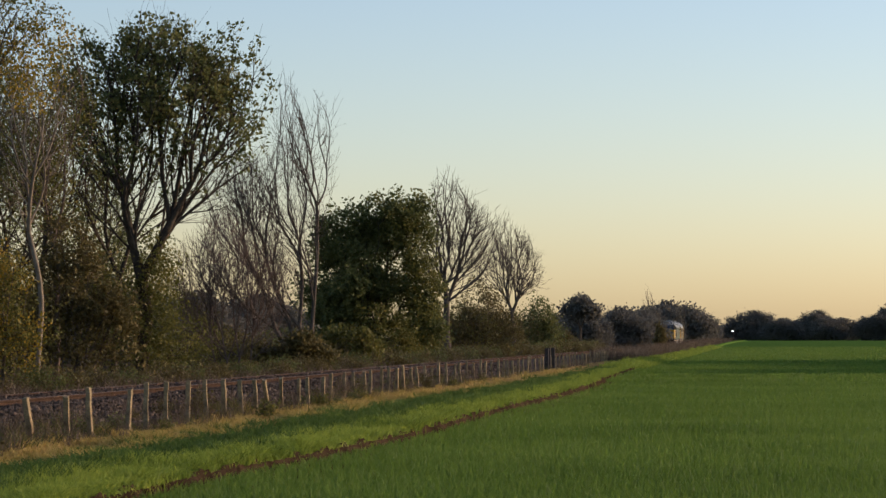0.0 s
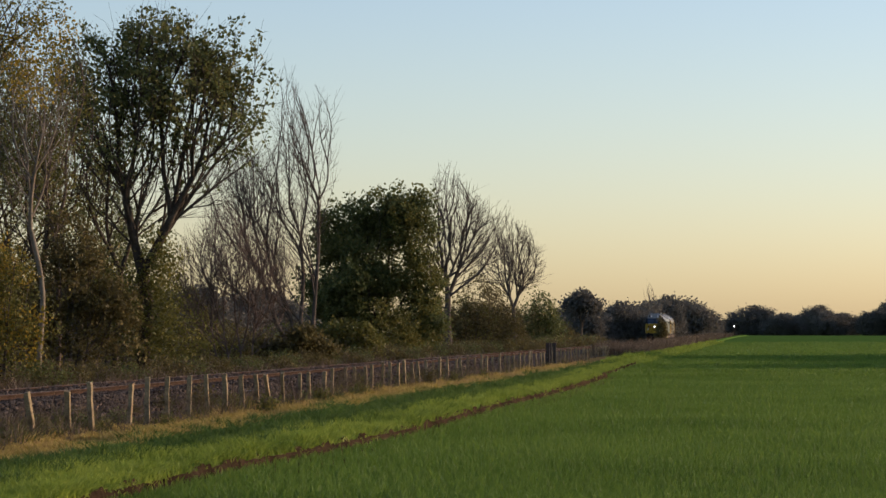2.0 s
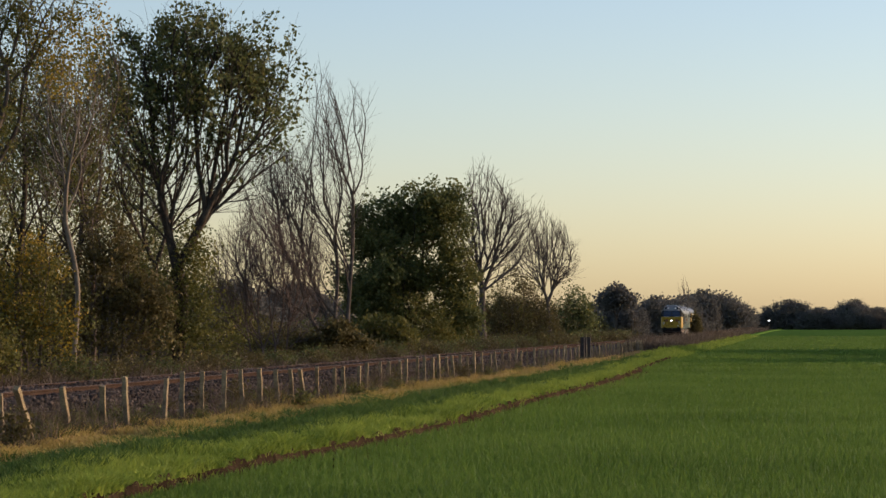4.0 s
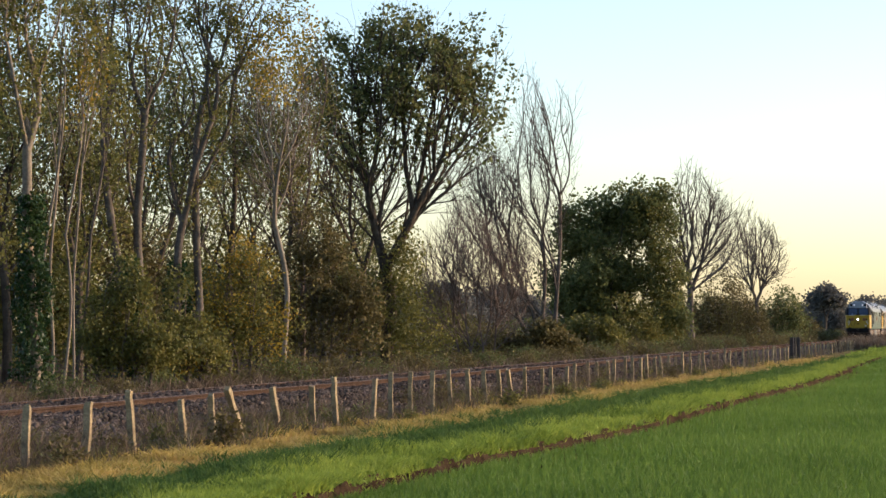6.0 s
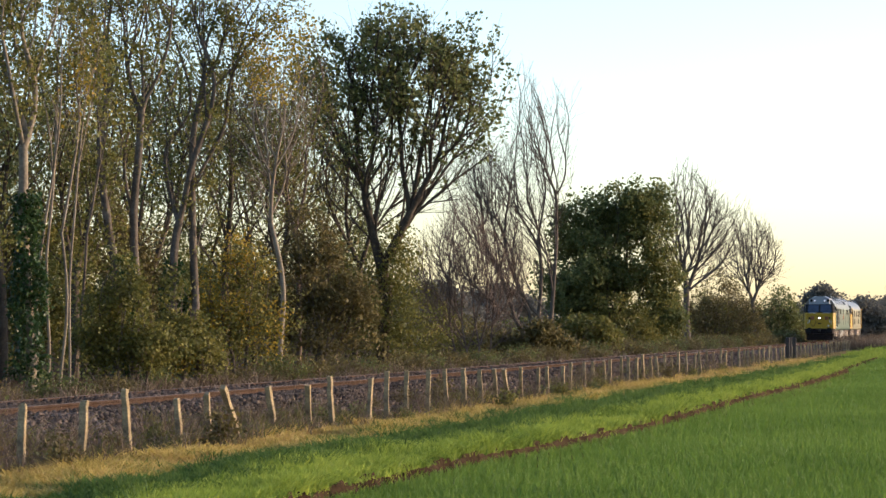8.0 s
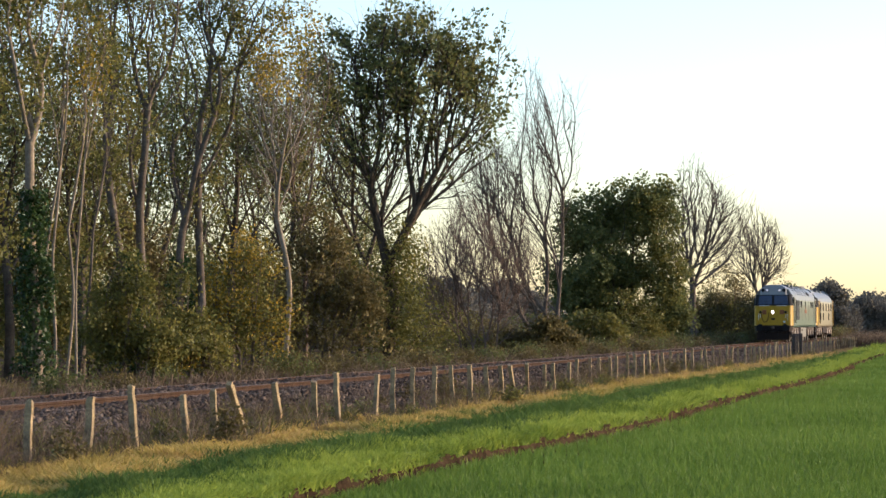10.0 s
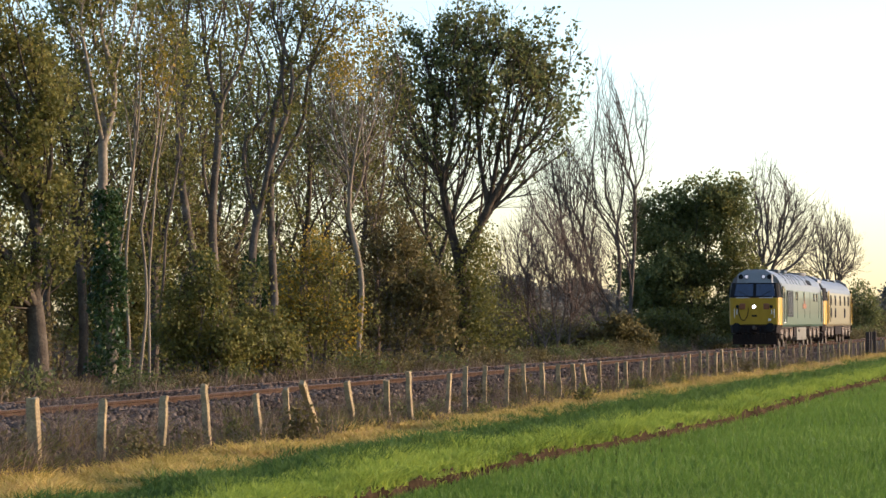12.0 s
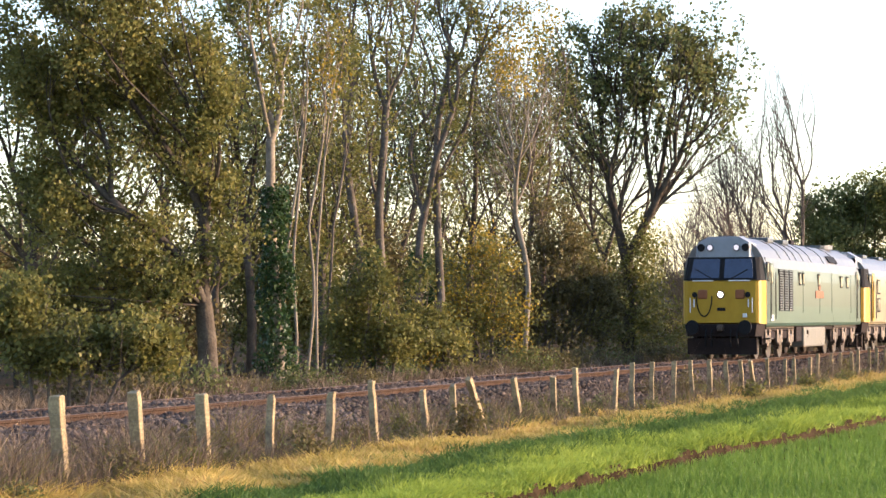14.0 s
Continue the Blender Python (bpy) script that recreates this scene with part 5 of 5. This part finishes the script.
def bogie(loco, y, axles, half):
    b = empty("bogie")
    b.parent = loco
    for s in (-1, 1):
        bm = box_bm((s * 1.08 - 0.07, y - half, 0.62), (s * 1.08 + 0.07, y + half, 0.86), 0.03)
        box_bm((s * 1.08 - 0.06, y - half + 0.1, 0.45), (s * 1.08 + 0.06, y - half + 0.5, 0.66), 0.02, bm)
        box_bm((s * 1.08 - 0.06, y + half - 0.5, 0.45), (s * 1.08 + 0.06, y + half - 0.1, 0.66), 0.02, bm)
        part("side_frame", bm, M_SOOT, b)
        for a in axles:
            part("axle_box", box_bm((s * 1.12 - 0.07, y + a - 0.17, 0.36), (s * 1.12 + 0.12, y + a + 0.17, 0.76), 0.05), M_STEEL, b, "worn steel axle box")
            for o in (-0.34, 0.34):
                part("spring", cyl_bm((s * 1.16, y + a + o, 0.5), (s * 1.16, y + a + o, 0.92), 0.09, 10), M_STEEL, b)
            bm = box_bm((s * 1.0, y + a + 0.52, 0.28), (s * 1.0 + 0.06 * s, y + a + 0.66, 0.8), 0.01)
            part("brake_hanger", bm, M_SOOT, b)
        bm = cyl_bm((s * 1.22, y - half + 0.2, 0.98), (s * 1.22, y + half - 0.2, 0.98), 0.035, 6)
        part("pipe", bm, M_STEEL, b)
    for a in axles:
        wheelset(b, y + a)
    return b


def louvre(loco, y0, y1, z0, z1, x=1.395):
    g = part("grille", box_bm((x - 0.03, y0, z0), (x + 0.012, y1, z1), 0.01), M_RUBBER, loco, "dark bodyside air grille")
    n = int((z1 - z0) / 0.075)
    for i in range(n):
        z = z0 + (i + 0.5) * (z1 - z0) / n
        bm = box_bm((x, y0 + 0.03, z - 0.012), (x + 0.035, y1 - 0.03, z + 0.02), 0.004)
        part("slat", bm, M_LOUVRE, g)


def side_pane(loco, y0, y1, z0, z1, x=1.395, name="side_window"):
    for s in (-1, 1):
        w = part(name, box_bm((s * x - 0.02, y0, z0), (s * x + 0.02, y1, z1), 0.015), M_RUBBER, loco, "dark-framed bodyside window")
        part("pane", box_bm((s * (x + 0.018) - 0.008, y0 + 0.05, z0 + 0.05), (s * (x + 0.018) + 0.008, y1 - 0.05, z1 - 0.05), 0.005), M_PANE, w)


def buffers(loco, y, out):
    for s in (-1, 1):
        bm = cyl_bm((s * 0.87, y, 1.0), (s * 0.87, y + out * 0.42, 1.0), 0.11, 12)
        cyl_bm((s * 0.87, y + out * 0.42, 1.0), (s * 0.87, y + out * 0.5, 1.0), 0.22, 18, bm)
        part("buffer", bm, M_RUBBER, loco)
    bm = box_bm((-0.1, y + min(0, out * 0.3), 0.88), (0.1, y + max(0, out * 0.3), 1.08), 0.03)
    part("coupling", bm, M_STEEL, loco)


def cab_end(loco, y, out, lamps=True):
    """A cab front: y is the front plane, out the way it faces (-1 towards lower y)."""
    def at(d):
        return y - out * d
    lower = [[(sx * w, at(d), z) for sx, d, z in ((-1, dd, zz0), (1, dd, zz0), (1, dd, zz1), (-1, dd, zz1))] for w, dd, zz0, zz1 in
             ((1.13, 0.0, 1.14, 2.40), (1.23, 0.05, 1.12, 2.42), (1.30, 0.16, 1.10, 2.44), (1.385, 0.62, 1.10, 2.44))]
    part("cab_front", loft_bm(lower), M_YELLOW, loco, "yellow-painted cab front")
    def raked(w0, w1, z0, z1, d0, d1, depth):
        return [[(-w0, at(d0), z0), (w0, at(d0), z0), (w1, at(d1), z1), (-w1, at(d1), z1)],
                [(-w0 - 0.1, at(d0 + 0.1), z0), (w0 + 0.1, at(d0 + 0.1), z0), (w1 + 0.12, at(d1 + 0.1), z1), (-w1 - 0.12, at(d1 + 0.1), z1)],
                [(-w0 - 0.25, at(depth), z0), (w0 + 0.25, at(depth), z0), (w1 + 0.22, at(depth), z1), (-w1 - 0.22, at(depth), z1)]]
    scr = part("windscreen", loft_bm(raked(1.17, 1.07, 2.445, 3.16, 0.06, 0.30, 0.85)), M_RUBBER, loco, "black windscreen surround")
    for s in (-1, 1):
        ring = [[(s * 0.08, at(0.063), 2.50), (s * 1.05, at(0.063), 2.50), (s * 0.97, at(0.268), 3.11), (s * 0.08, at(0.268), 3.11)],
                [(s * 0.08, at(0.045), 2.51), (s * 1.04, at(0.045), 2.51), (s * 0.96, at(0.25), 3.10), (s * 0.08, at(0.25), 3.10)]]
        part("pane", loft_bm(ring), M_PANE, scr)
        part("wiper", cyl_bm((s * 0.3, at(0.03), 2.49), (s * 0.85, at(0.12), 2.78), 0.012, 5), M_RUBBER, scr)
        part("handrail", cyl_bm((s * 0.25, at(-0.05), 2.43), (s * 0.95, at(-0.05), 2.43), 0.018, 6), M_HANDRAIL, loco)
    rings = [[(-0.86, at(0.33), 3.165), (0.86, at(0.33), 3.165), (0.84, at(0.40), 3.62), (0.5, at(0.42), 3.80), (-0.5, at(0.42), 3.80), (-0.84, at(0.40), 3.62)],
             [(-1.12, at(0.85), 3.165), (1.12, at(0.85), 3.165), (1.0, at(0.95), 3.55), (0.55, at(0.95), 3.82), (-0.55, at(0.95), 3.82), (-1.0, at(0.95), 3.55)]]
    part("headcode_panel", loft_bm(rings), M_PANEL, loco, "blue-grey panel over the windscreen")
    for s in (-1, 1):
        part("horn_grille", cyl_bm((s * 0.74, at(0.30), 3.46), (s * 0.74, at(0.42), 3.46), 0.12, 16), M_RUBBER, loco)
        rim = part("marker_lamp", cyl_bm((s * 0.44, at(0.31), 3.46), (s * 0.44, at(0.42), 3.46), 0.115, 16), M_LOUVRE, loco)
        if lamps:
            part("lens", cyl_bm((s * 0.44, at(0.295), 3.46), (s * 0.44, at(0.312), 3.46), 0.085, 16), M_MARKER, rim, "glowing marker lens")
        part("cable_box", box_bm((s * 0.62 - 0.16, at(0.02) - 0.06, 1.86), (s * 0.62 + 0.16, at(0.02) + 0.06, 2.16), 0.05), M_REDBROWN, loco, "red-brown jumper box")
        part("tail_lamp", cyl_bm((s * 0.88, at(-0.04), 2.0), (s * 0.88, at(0.06), 2.0), 0.09, 14), M_RUBBER, loco)
        part("lamp_bracket", box_bm((s * 0.90 - 0.02, at(-0.03) - 0.02, 1.62), (s * 0.90 + 0.02, at(-0.03) + 0.02, 1.86), 0.006), M_HANDRAIL, loco)
        part("grab_rail", cyl_bm((s * 1.03, at(-0.03), 1.45), (s * 1.03, at(-0.03), 1.9), 0.016, 6), M_HANDRAIL, loco)
    rim = part("headlamp", cyl_bm((-0.02, at(-0.03), 2.0), (-0.02, at(0.05), 2.0), 0.13, 20), M_STEEL, loco)
    if lamps:
        part("lens", cyl_bm((-0.02, at(-0.05), 2.0), (-0.02, at(-0.028), 2.0), 0.08, 20), M_HEADLIGHT, rim, "bright glowing headlamp lens")
    part("plate", box_bm((-0.14, at(-0.012) - 0.01, 1.50), (0.14, at(-0.012) + 0.01, 1.60), 0.004), M_RUBBER, loco, "small dark plate")
    pts = [(-0.82 + 0.26 * (1 - math.cos(a)), 1.95 - 0.62 * math.sin(a)) for a in (math.pi * i / 10 for i in range(11))]
    bm = bmesh.new()
    for (xa, za), (xb, zb) in zip(pts[:-1], pts[1:]):
        cyl_bm((xa, at(-0.06), za), (xb, at(-0.06), zb), 0.022, 6, bm)
    part("jumper_cable", bm, M_RUBBER, loco, "looped black jumper cable")
    part("tap_handle", box_bm((0.72, at(-0.06) - 0.03, 1.30), (0.86, at(-0.06) + 0.03, 1.42), 0.01), M_HANDRAIL, loco)
    beam = [[(-1.12, at(0.0), 0.72), (1.12, at(0.0), 0.72), (1.17, at(0.0), 1.10), (-1.17, at(0.0), 1.10)],
            [(-1.28, at(0.55), 0.72), (1.28, at(0.55), 0.72), (1.34, at(0.55), 1.10), (-1.34, at(0.55), 1.10)]]
    part("buffer_beam", loft_bm(beam), M_SOOT, loco, "black buffer beam")
    part("snowplough", loft_bm([[(-1.15, at(0.1), 0.16), (1.15, at(0.1), 0.16), (1.15, at(0.05), 0.66), (-1.15, at(0.05), 0.66)], [(-1.15, at(0.22), 0.16), (1.15, at(0.22), 0.16), (1.15, at(0.2), 0.66), (-1.15, at(0.2), 0.66)]]), M_SOOT, loco)
    for s in (-0.5, -0.3, 0.32, 0.55):
        bm = bmesh.new()
        for i in range(5):
            a, b = i / 5, (i + 1) / 5
            cyl_bm((s, at(-0.1 - 0.1 * math.sin(a * 3.1)), 0.95 - 0.55 * a), (s + 0.02, at(-0.1 - 0.1 * math.sin(b * 3.1)), 0.95 - 0.55 * b), 0.028, 6, bm)
        part("air_hose", bm, M_RUBBER, loco)
    buffers(loco, y, out)


def cab_door(loco, y0, y1, mat):
    for s in (-1, 1):
        d = part("cab_door", box_bm((s * 1.392 - 0.012, y0, 1.16), (s * 1.392 + 0.012, y1, 3.0), 0.008), mat, loco)
        part("pane", box_bm((s * 1.40 - 0.012, y0 + 0.12, 2.35), (s * 1.40 + 0.012, y1 - 0.12, 2.92), 0.02), M_PANE, d)
        for yy in (y0 - 0.1, y1 + 0.1):
            part("handrail", cyl_bm((s * 1.45, yy, 1.25), (s * 1.45, yy, 2.7), 0.018, 6), M_RUBBER, loco)
        part("footstep", box_bm((s * 1.28 - 0.1, y0 + 0.05, 0.62), (s * 1.28 + 0.1, y1 - 0.05, 0.66), 0.008), M_STEEL, loco)


def shell(loco, half, L, low, side, roof, band):
    """The body in its painted zones, each a rounded skin from end to end."""
    zone = [x for x in half]
    def wall(name, lo, hi, mat, label):
        pts = [(x, z) for x, z in zone if lo - 1e-6 <= z <= hi + 1e-6]
        ring = pts + [(-x, z) for x, z in reversed(pts) if x > 0.001]
        part(name, loft_bm([[(x * w, y, z) for x, z in ring] for y, w in ((0.58, 0.995), (1.0, 1.0), (L / 2, 1.0), (L - 1.0, 1.0), (L - 0.58, 0.995))]), mat, loco, label)
    wall("lower_body", zone[0][1], band, low, "darker lower body band")
    wall("body", band, zone[4][1], side, "")
    wall("roof", zone[4][1], zone[-1][1], roof, "rounded roof")


def build_green_loco():
    loco = empty("locomotive")
    L = 20.7
    shell(loco, HALF, L, M_GREEN, M_SAGE, M_ROOF, 1.66)
    cab_end(loco, 0.0, -1)
    cab_end(loco, L, 1, lamps=False)
    for y0, y1 in ((1.15, 1.75), (L - 1.75, L - 1.15)):
        cab_door(loco, y0, y1, M_SAGE)
    side_pane(loco, 0.66, 1.0, 2.42, 3.02, 1.38, "cab_window")
    for y in (2.7, 3.6, 4.5):
        louvre(loco, y, y + 0.72, 1.5, 2.82)
    for y, w in ((6.4, 0.35), (7.1, 0.3), (10.2, 0.35), (15.1, 0.5), (16.5, 0.5)):
        side_pane(loco, y, y + w, 2.35, 2.78)
    for y in (7.2, 10.6, 13.2, 17.6):
        part("bodyside_strip", box_bm((1.388, y, 1.46), (1.402, y + 0.03, 2.84), 0.003), M_GREEN, loco)
    part("nameplate", box_bm((1.388, 9.7, 1.95), (1.412, 11.3, 2.2), 0.006), M_REDBROWN, loco, "long red cast plate on the bodyside")
    part("crest", box_bm((1.388, 10.3, 2.22), (1.41, 10.7, 2.4), 0.006), M_REDBROWN, loco, "small red crest above the plate")
    part("notice_plate", box_bm((1.392, 1.25, 1.2), (1.41, 1.7, 1.38), 0.006), M_HANDRAIL, loco, "small white plate at the door foot")
    for y in (3.6, 5.4, 6.6, 8.0, 9.6, 12.2, 15.0):
        ring = [(x * 1.006, z + 0.02) for x, z in HALF if z >= 3.15]
        ring = ring + [(-x, z) for x, z in reversed(ring) if x > 0.01]
        part("roof_strap", loft_bm([[(x, y + d, z) for x, z in ring] for d in (0.0, 0.1)]), M_LOUVRE, loco)
    for y in (4.4, 7.2):
        part("roof_hatch", box_bm((-0.7, y, 3.72), (0.7, y + 1.0, 3.88), 0.04), M_LOUVRE, loco, "dark roof hatch")
    part("roof_fan", cyl_bm((0, 17.2, 3.78), (0, 17.2, 3.93), 0.75, 24), M_LOUVRE, loco)
    part("exhaust", box_bm((-0.35, 10.6, 3.78), (0.35, 11.3, 3.95), 0.05), M_SOOT, loco)
    for s in (-1, 1):
        part("cantrail_grille", loft_bm([[(s * 1.26, 13.4, 3.22), (s * 1.10, 13.4, 3.45), (s * 1.12, 13.4, 3.47), (s * 1.285, 13.4, 3.24)], [(s * 1.26, 15.2, 3.22), (s * 1.10, 15.2, 3.45), (s * 1.12, 15.2, 3.47), (s * 1.285, 15.2, 3.24)]]), M_RUBBER, loco, "dark cantrail grille")
        part("battery_box", box_bm((s * 1.12 - 0.16, 6.5, 0.5), (s * 1.12 + 0.16, 7.5, 1.0), 0.03), M_SOOT, loco)
    tank = part("fuel_tank", box_bm((-1.28, 8.0, 0.30), (1.28, 12.4, 0.98), 0.06), M_TANK, loco, "pale fuel tank slung under the body")
    part("filler_cap", cyl_bm((1.27, 8.6, 0.8), (1.33, 8.6, 0.8), 0.07, 12), M_STEEL, tank)
    part("underframe", box_bm((-1.2, 0.5, 0.88), (1.2, L - 0.5, 1.02), 0.02), M_SOOT, loco)
    bogie(loco, 3.7, (-2.05, 0.0, 2.05), 2.7)
    bogie(loco, L - 3.7, (-2.05, 0.0, 2.05), 2.7)
    loco.scale = (0.94, 1, 1)
    return tagged(loco, "pale green diesel locomotive with a yellow front and lit headlamp", "locomotive")


def build_cream_loco():
    loco = empty("locomotive")
    L = 17.3
    half = [(1.30, 1.02), (1.335, 1.12), (1.335, 1.4), (1.335, 2.55), (1.31, 2.9), (1.2, 3.15), (1.02, 3.38), (0.8, 3.54), (0.45, 3.68), (0.0, 3.73)]
    shell(loco, half, L, M_CREAM, M_CREAM, M_ROOF, 1.4)
    cab_end(loco, 0.0, -1, lamps=False)
    cab_end(loco, L, 1, lamps=False)
    for y0, y1 in ((1.25, 1.85), (L - 1.85, L - 1.25)):
        cab_door(loco, y0, y1, M_YELLOW)
    side_pane(loco, 0.66, 1.1, 2.4, 2.95, 1.345, "cab_window")
    for y in (3.0, 5.6, 8.6, 11.4, 13.8):
        side_pane(loco, y, y + 0.75, 2.2, 2.78, 1.335)
    for y in (3.0, 5.6, 11.4):
        side_pane(loco, y, y + 0.75, 1.5, 2.05, 1.335)
    for s in (-1, 1):
        part("battery_box", box_bm((s * 1.1 - 0.16, 6.6, 0.5), (s * 1.1 + 0.16, 10.4, 1.0), 0.03), M_SOOT, loco)
    for y in (4.0, 8.5, 12.5):
        part("roof_hatch", box_bm((-0.6, y, 3.62), (0.6, y + 1.1, 3.78), 0.04), M_LOUVRE, loco)
    part("underframe", box_bm((-1.2, 0.5, 0.88), (1.2, L - 0.5, 1.02), 0.02), M_SOOT, loco)
    bogie(loco, 3.3, (-2.0, 0.0, 2.0), 2.6)
    bogie(loco, L - 3.3, (-2.0, 0.0, 2.0), 2.6)
    loco.scale = (0.95, 1, 1)
    return tagged(loco, "cream diesel locomotive with yellow cab doors coupled behind", "locomotive")


LOCOS = [(build_green_loco(), 0.0), (build_cream_loco(), 21.75)]


def motions():
    rows = ((0, 418.0), (5, 300.7), (7.5, 240.6), (11, 156.3), (12.5, 119.5), (14, 82.3))
    for loco, back in LOCOS:
        walk(loco, [(t, pose(TRACK_X, s + back, RAIL_Z)) for t, s in rows])


motions()
